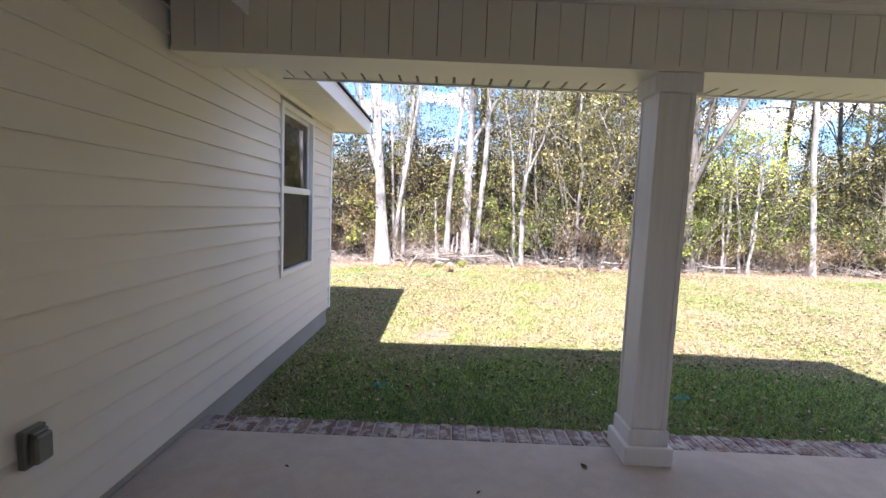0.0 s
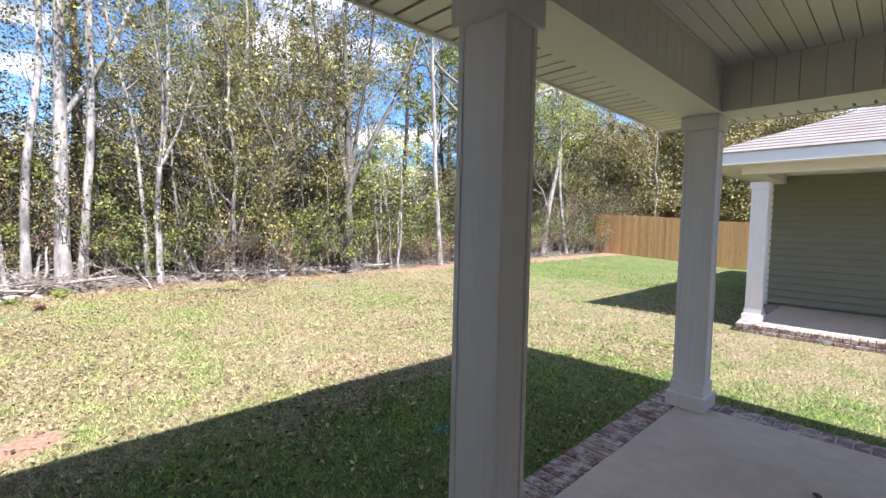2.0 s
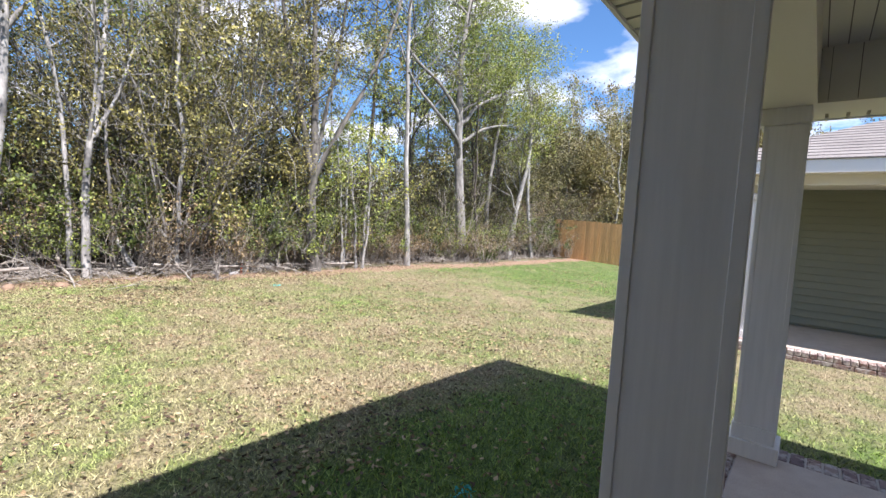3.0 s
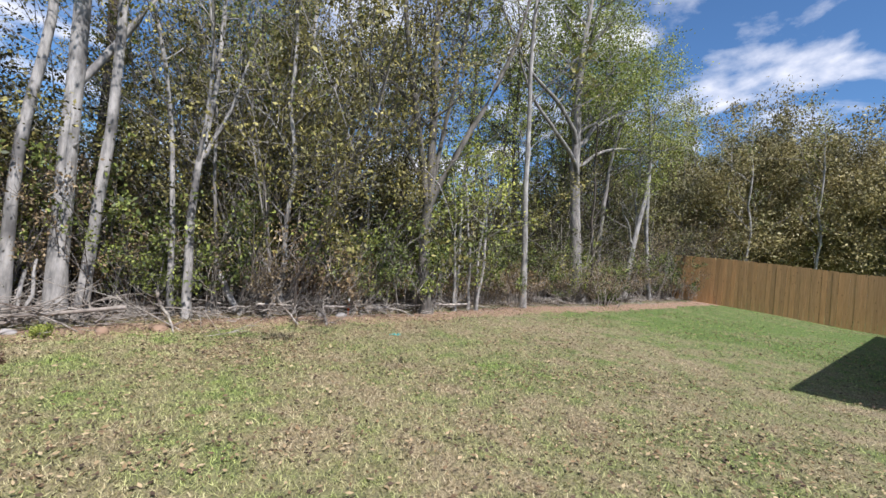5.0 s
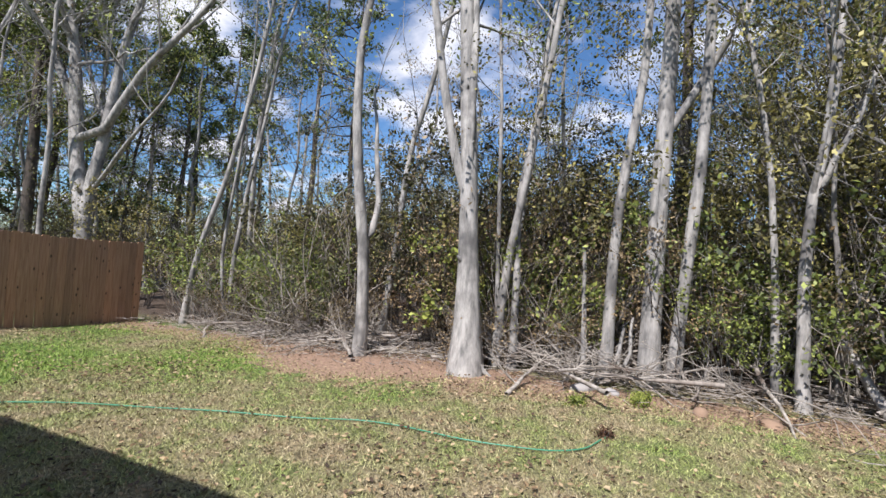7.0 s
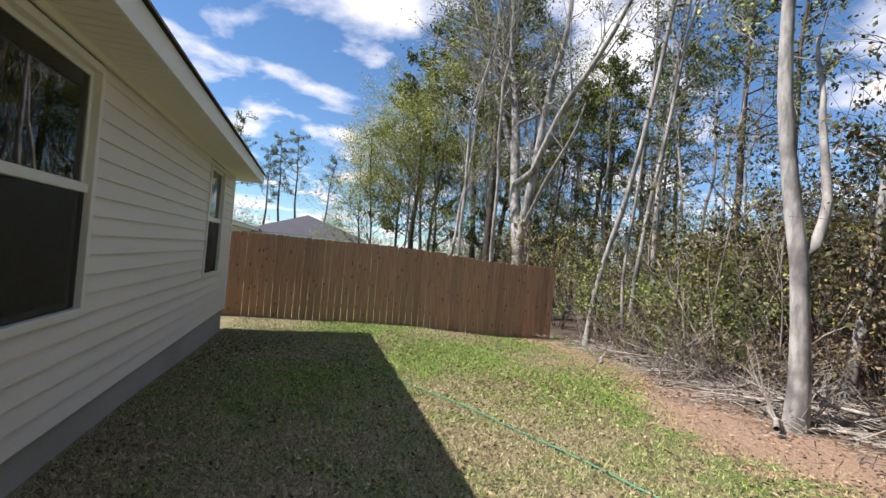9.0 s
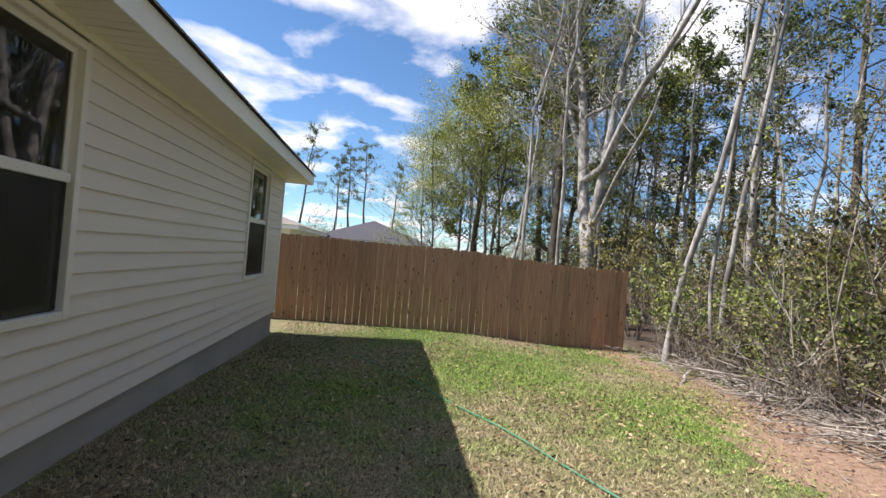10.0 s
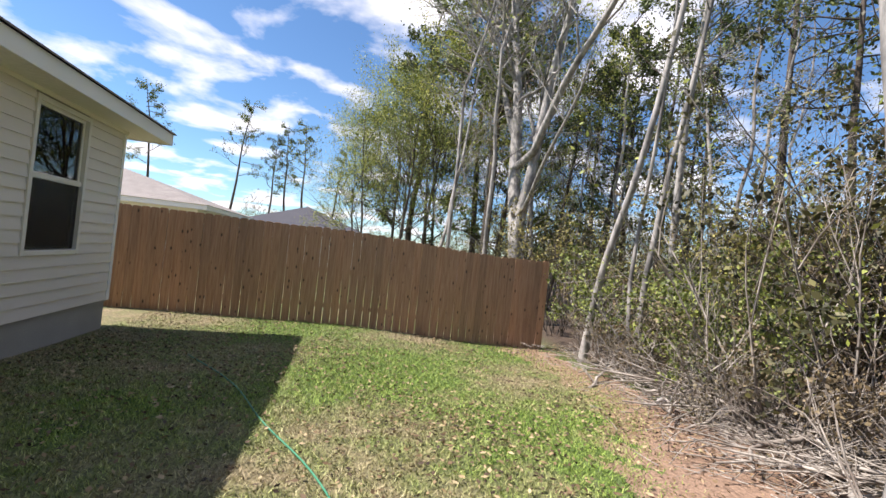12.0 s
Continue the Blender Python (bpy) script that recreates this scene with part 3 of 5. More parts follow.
def porch_column(name, x0, y0, w=0.27, z0=PF, z1=BZ, **tags):
    """Square boxed column with a stepped base and a plain cap; x0, y0 is the base's near corner."""
    c = empty(name, (x0 + w / 2, y0 + w / 2, z0), **tags)
    h = z1 - z0

    def sq(n, s, a, b, lab=""):
        boxpart(n, (-s / 2, s / 2, -s / 2, s / 2, a, b), M_COLUMN, c, lab, 0.004)
    sq("plinth", w, 0.0, 0.105)
    sq("base_collar", w - 0.045, 0.105, 0.195)
    sq("shaft", w - 0.075, 0.195, h - 0.10)
    sq("cap", w - 0.025, h - 0.10, h - 0.001)
    for sx, sy in ((-1, -1), (1, -1), (-1, 1), (1, 1)):
        r = (w - 0.075) / 2
        boxpart("corner_batten", (sx * r - 0.004, sx * r + 0.003, sy * r - 0.022, sy * r + 0.003, 0.196, h - 0.101) if sx < 0 else (sx * r - 0.022, sx * r + 0.004, sy * r - 0.004, sy * r + 0.004, 0.196, h - 0.101), M_COLUMN, c, "", 0.0015)
    return c


COL_L = "white painted square wooden column with stepped base standing on the patio"
col = porch_column("porch_column", 1.285, BY0 - 0.0, **dict(label=COL_L, category="column", group="patio columns"))
c2 = copy_thing(col, pose(BX0 + 0.135, BY0 + 0.135, PF))


def hip_roof(name, x0, x1, y0, y1, z, pitch, material, fascia=0.16, over=0.03, lab="", piece=None, cut=None):
    """Hip roof with its fascia boards; the eave rectangle is x0..x1, y0..y1 with soffit height z."""
    r = empty(name, label=lab, category="roof", kind="structure" if piece is None else "")
    fx = x0 if cut is None else cut
    boards = [(fx, x1, y1, y1 + 0.02), (fx, x1, y0 - 0.02, y0), (x1, x1 + 0.02, y0 - 0.02, y1 + 0.02)]
    if cut is None:
        boards.append((x0 - 0.02, x0, y0 - 0.02, y1 + 0.02))
    for b in boards:
        boxpart("fascia_board", (*b, z - 0.015, z + fascia), M_WHITE, r, "", 0.003)
    w = min(x1 - x0, y1 - y0) / 2
    e = 0.02 + over
    zt = z + fascia
    bm = bmesh.new()
    lo = [bm.verts.new(p) for p in ((x0 - e, y0 - e, zt), (x1 + e, y0 - e, zt), (x1 + e, y1 + e, zt), (x0 - e, y1 + e, zt))]
    up = [bm.verts.new((v.co.x, v.co.y, zt + 0.018)) for v in lo]
    if x1 - x0 > y1 - y0:
        ridge = [bm.verts.new((x0 + w, (y0 + y1) / 2, zt + 0.018 + (w + e) * pitch)), bm.verts.new((x1 - w, (y0 + y1) / 2, zt + 0.018 + (w + e) * pitch))]
        fs = [(up[0], up[1], ridge[1], ridge[0]), (up[2], up[3], ridge[0], ridge[1]), (up[1], up[2], ridge[1]), (up[3], up[0], ridge[0])]
    else:
        ridge = [bm.verts.new(((x0 + x1) / 2, y0 + w, zt + 0.018 + (w + e) * pitch)), bm.verts.new(((x0 + x1) / 2, y1 - w, zt + 0.018 + (w + e) * pitch))]
        fs = [(up[1], up[2], ridge[1], ridge[0]), (up[3], up[0], ridge[0], ridge[1]), (up[0], up[1], ridge[0]), (up[2], up[3], ridge[1])]
    for f in fs:
        bm.faces.new(f)
    for i in range(4):
        bm.faces.new((lo[i], lo[(i + 1) % 4], up[(i + 1) % 4], up[i]))
    part("roof_covering", bm, material, r)
    return r


hip_roof("roof_wing", EX0, EX1, -8.0, EY1, EAVE, 0.45, M_SHINGLE, 0.15, lab="low hip roof with white fascia over the bedroom wing")
hip_roof("roof_main", EX1 - 3.0, BX1 + 0.34, -8.0, PY1 + 0.19, BZ + 0.05, 0.45, M_SHINGLE, 0.15, lab="low hip roof with white fascia over the patio", cut=EX1 - 0.02)

# power outlet on the patio wall
o = empty("outdoor_outlet", (WX + 0.02, 1.19, 0.74), label="grey weatherproof outlet box on the beige siding", category="outlet")
boxpart("back_plate", (-0.02, 0.008, -0.045, 0.045, -0.07, 0.07), M_PLASTIC, o, bevel=0.003)
boxpart("cover", (0.0085, 0.045, -0.035, 0.035, -0.055, 0.05), M_PLASTIC, o, "hinged grey outlet cover", 0.008)
boxpart("hinge", (0.006, 0.03, -0.03, 0.03, 0.052, 0.062), M_PLASTIC, o, bevel=0.002)


# ---- fences ----
def fence(name, p0, p1, n, height, material, label, side, group):
    """Dog-eared board fence from p0 to p1, with rails and posts on its far side."""
    p0, p1 = Vector(p0), Vector(p1)
    way = (p1 - p0).normalized()
    ang = math.atan2(way.y, way.x)
    L = (p1 - p0).length
    pitch = L / n
    fz = empty(name, (p0.x, p0.y, 0), label=label, category="fence")
    fz.rotation_euler = (0, 0, ang)
    meshes = []
    for k in range(4):
        bm = bmesh.new()
        w, c = pitch - 0.0015, 0.025
        pts = [(0.003, 0), (w - 0.003 - 0.0015 * k, 0), (w, 0.95), (w, height - c), (w - c, height), (c, height), (0, height - c), (0, 0.95)]
        a = [bm.verts.new((x, 0, z)) for x, z in pts]
        b = [bm.verts.new((x, 0.016, z)) for x, z in pts]
        bm.faces.new(a)
        bm.faces.new(b[::-1])
        for i in range(8):
            bm.faces.new((a[i], b[i], b[(i + 1) % 8], a[(i + 1) % 8]))
        meshes.append(finish("picket", bm, material))
    rng = random.Random(n)
    for i in range(n):
        q = p0 + way * (i * pitch)
        g = float(ground_z(q.x, q.y))
        ob = new("picket", meshes[rng.randrange(4)])
        ob.parent = fz
        ob.location = (i * pitch, side * rng.uniform(0.0, 0.006), g - 0.01 + rng.uniform(-0.008, 0.012))
        ob.rotation_euler = (0, rng.uniform(-0.0035, 0.0035), 0)
    s = -side
    for hz in (0.3, 0.95, 1.6):
        bm = bmesh.new()
        m = 12
        for j in range(m):
            q0, q1 = p0 + way * (L * j / m), p0 + way * (L * (j + 1) / m)
            z0, z1 = float(ground_z(q0.x, q0.y)) + hz, float(ground_z(q1.x, q1.y)) + hz
            u0, u1 = L * j / m, L * (j + 1) / m
            ya, yb = (0.025, 0.06) if side < 0 else (-0.05, -0.012)
            v = [bm.verts.new(p) for p in ((u0, ya, z0), (u1, ya, z1), (u1, yb, z1), (u0, yb, z0), (u0, ya, z0 + 0.085), (u1, ya, z1 + 0.085), (u1, yb, z1 + 0.085), (u0, yb, z0 + 0.085))]
            for f in ((0, 1, 2, 3), (4, 5, 6, 7), (0, 1, 5, 4), (1, 2, 6, 5), (2, 3, 7, 6), (3, 0, 4, 7)):
                bm.faces.new([v[k] for k in f])
        part("rail", bm, material, fz)
    u = 0.0
    while u < L + 0.1:
        q = p0 + way * min(u, L)
        g = float(ground_z(q.x, q.y))
        ya, yb = (0.062, 0.15) if side < 0 else (-0.14, -0.052)
        uu = min(u, L - 0.09)
        boxpart("post", (uu, uu + 0.089, ya, yb, g - 0.3, g + height - 0.08), material, fz, "", 0.004)
        u += 2.4
    return fz


fence("fence", (-9.64, 12.50), (-10.1, 3.4), 63, 1.77, M_CEDAR, "weathered brown cedar dog-eared privacy fence beside the lawn", 1, "")
fence("fence", (20.6, 11.9), (19.9, -5.0), 118, 1.83, M_PINE, "new yellow pine board privacy fence behind the neighbouring lawn", -1, "")


# ---- neighbouring house on the right of the yard ----
def neighbour_house():
    h = empty("neighbour_house", (8.08, 2.96, 0.0), label="single storey neighbouring house with green siding and white fascia", category="house")
    inv = Matrix.Translation((-8.1, -3.0, 0.0))

    def put(ob):
        ob.parent = h
        ob.matrix_parent_inverse = inv
        return ob
    NX = 10.5
    w = boxpart("wall", (NX + 0.02, 18.4, -8.0, 3.0, 0.2, 2.62), M_NBSIDING, h, "dull green lapped siding wall")
    w.matrix_parent_inverse = inv
    z = 0.24
    while z < 2.6:
        bm = bmesh.new()
        prof = [(0.0, z), (0.034, z), (0.034, z + 0.006), (0.004, min(z + COURSE, 2.62)), (0.0, min(z + COURSE, 2.62))]
        a = [bm.verts.new((NX + 0.02 - p, -4.0, q)) for p, q in prof]
        b = [bm.verts.new((NX + 0.02 - p, 2.94, q)) for p, q in prof]
        for i in range(5):
            bm.faces.new((a[i], a[(i + 1) % 5], b[(i + 1) % 5], b[i]))
        bm.faces.new(a)
        bm.faces.new(b[::-1])
        part("siding_board", bm, M_NBSIDING, w)
        z += COURSE
    put(boxpart("corner_trim", (NX - 0.01, NX + 0.09, 2.92, 3.01, 0.18, 2.60), M_WHITE, h, "white corner post", 0.004))
    put(boxpart("foundation", (NX + 0.04, 18.36, -8.0, 2.96, -0.3, 0.2), M_FOUND, h))
    put(boxpart("patio_slab", (8.215, NX + 0.04, -6.0, 2.69, -0.3, 0.19), M_SLAB, h, "pale concrete patio slab"))
    ed = put(boxpart("brick_edge", (8.03, 8.214, -6.0, 2.87, -0.3, 0.16), M_BRICK, h, "mortared brick edge"))
    ed2 = put(boxpart("brick_edge", (8.2145, NX + 0.03, 2.695, 2.87, -0.3, 0.16), M_BRICK, h, "mortared brick edge"))
    bmesh_b = bmesh.new()
    box(bmesh_b, 0, 0.2, 0, 0.071, 0, 0.062)
    bm1 = finish("brick", bmesh_b, M_BRICK, 0.005)
    bmesh_b = bmesh.new()
    box(bmesh_b, 0, 0.03, 0, 0.195, 0, 0.06)
    bm2 = finish("brick", bmesh_b, M_BRICK, 0.004)
    y = 2.80
    while y > -1.8:
        ob = new("brick", bm1)
        ob.parent = ed
        ob.location = (8.015, y, 0.132)
        y -= 0.081
    y = 2.67
    while y > -1.8:
        for zz in (0.062, -0.006):
            ob = new("brick", bm2)
            ob.parent = ed
            ob.location = (8.012, y - (0.1 if zz > 0 else 0), zz)
        y -= 0.205
    x = 8.22
    while x < NX - 0.1:
        ob = new("brick", bm1)
        ob.parent = ed2
        ob.location = (x + 0.071, 2.69, 0.132)
        ob.rotation_euler = (0, 0, radians(90))
        x += 0.081
    s = put(boxpart("soffit", (8.1, 18.9, -8.0, 3.5, 2.60, 2.615), M_SOFFIT, h, "cream soffit"))
    put(boxpart("patio_ceiling", (8.75, NX, -6.0, 2.6, 2.63, 2.64), M_SOFFIT, h))
    put(boxpart("beam", (8.40, 8.66, -6.0, 2.99, 2.46, 2.599), M_SOFFIT, h, "cream boxed beam"))
    put(boxpart("beam", (8.661, NX - 0.01, 2.73, 2.99, 2.46, 2.599), M_SOFFIT, h, "cream boxed beam"))
    r = empty("roof", (0, 0, 0), label="low hip roof of light brown asphalt shingles")
    put(r)
    x0, x1, y0, y1, zt, p = 8.06, 18.94, -8.0, 3.54, 2.76, 0.42
    for b in ((x0 + 0.02, x1, y1 - 0.04, y1 - 0.02), (x0 + 0.02, x0 + 0.04, y0, y1 - 0.0405)):
        o = boxpart("fascia_board", (*b, 2.585, 2.78), M_WHITE, r, "white fascia board", 0.003)
    hw = (x1 - x0) / 2
    bm = bmesh.new()
    c = [bm.verts.new(q) for q in ((x0, y0, zt), (x1, y0, zt), (x1, y1, zt), (x0, y1, zt))]
    rd = [bm.verts.new(((x0 + x1) / 2, y0, zt + hw * p)), bm.verts.new(((x0 + x1) / 2, y1 - hw, zt + hw * p))]
    for f in ((c[1], c[2], rd[1], rd[0]), (c[3], c[0], rd[0], rd[1]), (c[2], c[3], rd[1]), (c[0], c[1], rd[0]), (c[3], c[2], c[1], c[0])):
        bm.faces.new(f)
    o = part("roof_deck", bm, M_SHINGLE, r)
    # shingle courses on the slope that faces our patio
    n = 34
    rng = random.Random(5)
    for i in range(n):
        t0, t1 = i / n, (i + 1) / n
        a, b = t0 * hw, t1 * hw
        ya0, yb0 = y1 - a, y1 - b
        bm = bmesh.new()
        za, zb = zt + a * p, zt + b * p
        v = [bm.verts.new(q) for q in ((x0 + a, y0, za + 0.004), (x0 + a, ya0, za + 0.004), (x0 + a, ya0, za + 0.016), (x0 + a, y0, za + 0.016), (x0 + b, yb0, zb + 0.005), (x0 + b, y0, zb + 0.005))]
        bm.faces.new((v[0], v[1], v[2], v[3]))
        bm.faces.new((v[3], v[2], v[4], v[5]))
        part("shingle", bm, M_SHINGLE, r)
    return h


neighbour_house()
copy_thing(col, pose(8.46, 2.70, 0.19) @ Matrix.Identity(4))["label"] = "white painted square column on the neighbouring patio"


def far_house(name, x0, x1, y0, y1, zw, p, material, label, gable=False, windows=0):
    h = empty(name, ((x0 + x1) / 2, (y0 + y1) / 2, -0.3), label=label, category="house")
    inv = Matrix.Translation((-(x0 + x1) / 2, -(y0 + y1) / 2, 0.3))
    w = boxpart("wall", (x0, x1, y0, y1, -0.4, zw), M_SOFFIT, h, "pale siding wall")
    w.matrix_parent_inverse = inv
    f = boxpart("fascia", (x0 - 0.4, x1 + 0.4, y0 - 0.4, y1 + 0.4, zw, zw + 0.18), M_WHITE, h, "white fascia")
    f.matrix_parent_inverse = inv
    bm = bmesh.new()
    a, b, c, d, z = x0 - 0.45, x1 + 0.45, y0 - 0.45, y1 + 0.45, zw + 0.182
    hw = min(b - a, d - c) / 2
    v = [bm.verts.new(q) for q in ((a, c, z), (b, c, z), (b, d, z), (a, d, z))]
    if b - a > d - c:
        r = [bm.verts.new((a + hw, (c + d) / 2, z + hw * p)), bm.verts.new((b - hw, (c + d) / 2, z + hw * p))]
        fs = [(v[0], v[1], r[1], r[0]), (v[2], v[3], r[0], r[1]), (v[1], v[2], r[1]), (v[3], v[0], r[0])]
    else:
        r = [bm.verts.new(((a + b) / 2, c + hw, z + hw * p)), bm.verts.new(((a + b) / 2, d - hw, z + hw * p))]
        fs = [(v[1], v[2], r[1], r[0]), (v[3], v[0], r[0], r[1]), (v[0], v[1], r[0]), (v[2], v[3], r[1])]
    for q in fs + [(v[3], v[2], v[1], v[0])]:
        bm.faces.new(q)
    o = part("roof", bm, material, h, "shingled roof")
    o.matrix_parent_inverse = inv
    for i in range(windows):
        yy = y1 - 1.2 - i * 2.4
        wn = empty("window")
        wn.parent = h
        wn.matrix_parent_inverse = inv
        boxpart("frame", (x1 + 0.001, x1 + 0.04, yy - 0.6, yy + 0.6, zw - 1.35, zw - 0.15), M_WHITE, wn)
        boxpart("pane", (x1 + 0.041, x1 + 0.046, yy - 0.5, yy + 0.5, zw - 1.25, zw - 0.25), M_GLASS, wn)
    return h


far_house("distant_house", -36.0, -28.5, 3.0, 9.5, 1.9, 0.40, M_SHINGLE_GREY, "distant house with a grey hip roof behind the fence")
far_house("distant_house", -28.0, -19.5, -9.0, 3.2, 2.1, 0.30, M_SHINGLE, "pale distant house with white framed windows behind the fence", windows=2)


# ---- trees ----
def tube(path, radii, sides=7):
    """Vertices and faces of a tapered tube along a path."""
    path, radii = np.asarray(path, float), np.asarray(radii, float)
    n = len(path)
    tan = np.gradient(path, axis=0)
    tan /= np.linalg.norm(tan, axis=1, keepdims=True) + 1e-9
    ref = np.where(np.abs(tan[:, 2:3]) > 0.9, [[1.0, 0, 0]], [[0, 0, 1.0]])
    u = np.cross(tan, ref)
    u /= np.linalg.norm(u, axis=1, keepdims=True) + 1e-9
    w = np.cross(tan, u)
    a = np.arange(sides) * 2 * np.pi / sides
    ring = path[:, None, :] + radii[:, None, None] * (np.cos(a)[None, :, None] * u[:, None, :] + np.sin(a)[None, :, None] * w[:, None, :])
    v = ring.reshape(-1, 3)
    i, j = np.meshgrid(np.arange(n - 1), np.arange(sides), indexing="ij")
    f = np.stack([i * sides + j, i * sides + (j + 1) % sides, (i + 1) * sides + (j + 1) % sides, (i + 1) * sides + j], -1).reshape(-1, 4)
    return v, f


def join(parts_):
    vs, fs, n = [], [], 0
    for v, f in parts_:
        vs.append(v)
        fs.append(f + n)
        n += len(v)
    return np.concatenate(vs), np.concatenate(fs)


def crooked(rng, start, end, n, wob):
    t = np.linspace(0, 1, n)[:, None]
    p = np.asarray(start) * (1 - t) + np.asarray(end) * t
    k = rng.normal(0, wob, (n, 3)).cumsum(0)
    k -= k[0] * (1 - t) + k[-1] * t
    return p + k * [1, 1, 0.3]


def grow(rng, start, way, length, r, depth, up, out, tips, kids=(3, 6), spread=0.8):
    """A limb and its limbs in turn, added to out; ends and stations of the fine ones to tips."""
    way = way / np.linalg.norm(way)
    n = 5 if depth else 4
    p = [np.asarray(start, float)]
    d = way.copy()
    for _ in range(n - 1):
        d = d + rng.normal(0, 0.14, 3) + [0, 0, up * 0.22]
        d /= np.linalg.norm(d)
        p.append(p[-1] + d * length / (n - 1))
    p = np.array(p)
    out.append(tube(p, np.linspace(r, r * 0.35, n), 5 if r > 0.02 else 3))
    if depth == 0:
        tips.extend(p[1:])
        return
    for _ in range(rng.integers(*kids)):
        k = rng.uniform(0.25, 1.0)
        q = p[min(int(k * (n - 1)), n - 2)]
        s = rng.normal(0, 1, 3)
        s -= s.dot(d) * d
        s /= np.linalg.norm(s) + 1e-9
        grow(rng, q + (p[min(int(k * (n - 1)) + 1, n - 1)] - q) * (k * (n - 1) % 1), d + s * spread * rng.uniform(0.6, 1.3), length * rng.uniform(0.45, 0.7), r * 0.5, depth - 1, up, out, tips, kids, spread)


def leaves(rng, centres, each, scatter, size, flat=1.0):
    """Small folded quads scattered round the centres."""
    centres = np.asarray(centres, float)
    if each > 1:
        centres = centres[rng.uniform(0, 1, len(centres)) < 0.5]
        each = max(2, int(each * 1.15))
        size *= 1.1
    c = np.repeat(centres, each, 0)
    n = len(c)
    c = c + rng.normal(0, scatter * 0.7, (n, 3)) * np.repeat(rng.uniform(0.5, 1.3, (len(centres), 1)), each, 0) * [1, 1, flat]
    a = rng.normal(0, 1, (n, 3))
    a /= np.linalg.norm(a, axis=1, keepdims=True)
    b = np.cross(a, rng.normal(0, 1, (n, 3)))
    b /= np.linalg.norm(b, axis=1, keepdims=True) + 1e-9
    s = size * rng.uniform(0.6, 1.4, (n, 1))
    a, b = a * s, b * s * 0.55
    v = np.stack([c - a, c + b, c + a, c - b], 1).reshape(-1, 3)
    return v, np.arange(n * 4).reshape(n, 4)


def tree(name, base, aim, dia, height, seed, bark, leaf, label, first=0.35, limbs=12, per=6, size=0.05, scatter=0.25, spread=1.0, fork=False, limb_len=0.28, depth=2, flare=1.3):
    """A trunk from base through aim (a point on it) up to height, with limbs and sparse crown."""
    rng = np.random.default_rng(seed)
    base = np.asarray(base, float)
    t = empty(name, tuple(base), label=label, category="tree")
    aim = np.asarray(aim, float) - base
    top = aim / aim[2] * height
    top[:2] = np.clip(top[:2], -0.3 * height, 0.3 * height)
    n = 14
    path = crooked(rng, (0, 0, -0.15), top, n, 0.075 * height / 12)
    r = dia / 2 * np.linspace(1, 0.0, n) ** 0.6 + 0.012
    r *= 0.8
    r[0] *= flare
    tr = [tube(path, r, 10)]
    if flare > 1.6:
        for i in range(7):
            a = i * 0.9 + rng.uniform(-0.2, 0.2)
            w = np.array([math.cos(a), math.sin(a), 0])
            tr.append(tube(np.array([w * dia * 0.25 + [0, 0, dia * 1.5], w * dia * 0.5 + [0, 0, dia * 0.6], w * dia * 0.85 + [0, 0, dia * 0.15], w * dia * 1.3 + [0, 0, -0.06]]), [dia * 0.2, dia * 0.22, dia * 0.16, dia * 0.06], 6))
    m = int(n * first)
    if fork:
        q = path[m]
        tr.append(tube(crooked(rng, q, q + [-0.17 * height, 0.03 * height, 0.55 * height], 8, 0.05), np.linspace(dia * 0.34, 0.02, 8), 8))
    v, f = join(tr)
    part("trunk", raw_mesh("trunk", v, f, bark, True), bark, t)
    br, tips = [], []
    for i in range(limbs):
        k = rng.uniform(first, 0.98)
        j = min(int(k * (n - 1)), n - 2)
        q = path[j] + (path[j + 1] - path[j]) * (k * (n - 1) % 1)
        a = rng.uniform(0, 2 * math.pi)
        w = np.array([math.cos(a), math.sin(a), rng.uniform(0.5, 1.3)])
        L = height * limb_len * (1.15 - k * 0.7) * rng.uniform(0.6, 1.2) * spread
        grow(rng, q, w, L, max(r[j] * 0.38, 0.012), depth, 0.35, br, tips)
    v, f = join(br)
    part("limb_frame", raw_mesh("limb_frame", v, f, bark, False), bark, t)
    if per:
        v, f = leaves(rng, tips, per, scatter, size)
        part("crown", raw_mesh("crown", v, f, leaf), leaf, t)
    return t


def gz(x, y):
    return float(ground_z(x, y))


PALE = "slender pale-barked tree with sparse spring leaves by the lawn"


def carried_on(rng, pts, height, n):
    """A crooked path through pts (dx, dz), carried on upwards to height."""
    p = np.array([(x, 0.0, z) for x, z in pts], float)
    if p[-1, 2] < height:
        d = p[-1] - p[-2]
        d = d / (np.linalg.norm(d) + 1e-9) * 0.55 + np.array([0, 0.05, 0.6])
        d /= np.linalg.norm(d)
        step = (height - p[-1, 2]) / max(d[2], 0.2) / 4
        for _ in range(4):
            d = d + rng.normal(0, 0.09, 3)
            d /= np.linalg.norm(d)
            p = np.vstack([p, p[-1] + d * step])
    s = np.r_[0, np.cumsum(np.linalg.norm(np.diff(p, axis=0), axis=1))]
    u = np.linspace(0, s[-1], n)
    q = np.stack([np.interp(u, s, p[:, k]) for k in range(3)], -1)
    for _ in range(2):
        q[1:-1] = (q[:-2] + 2 * q[1:-1] + q[2:]) / 4
    w = rng.normal(0, 0.012, (n, 3)).cumsum(0)
    w -= w[0] + (w[-1] - w[0]) * np.linspace(0, 1, n)[:, None]
    q[:, :2] += w[:, :2]
    q[:, 1] += 0.25 * np.sin(np.linspace(0, 2.5, n)) * rng.uniform(-1, 1)
    return q


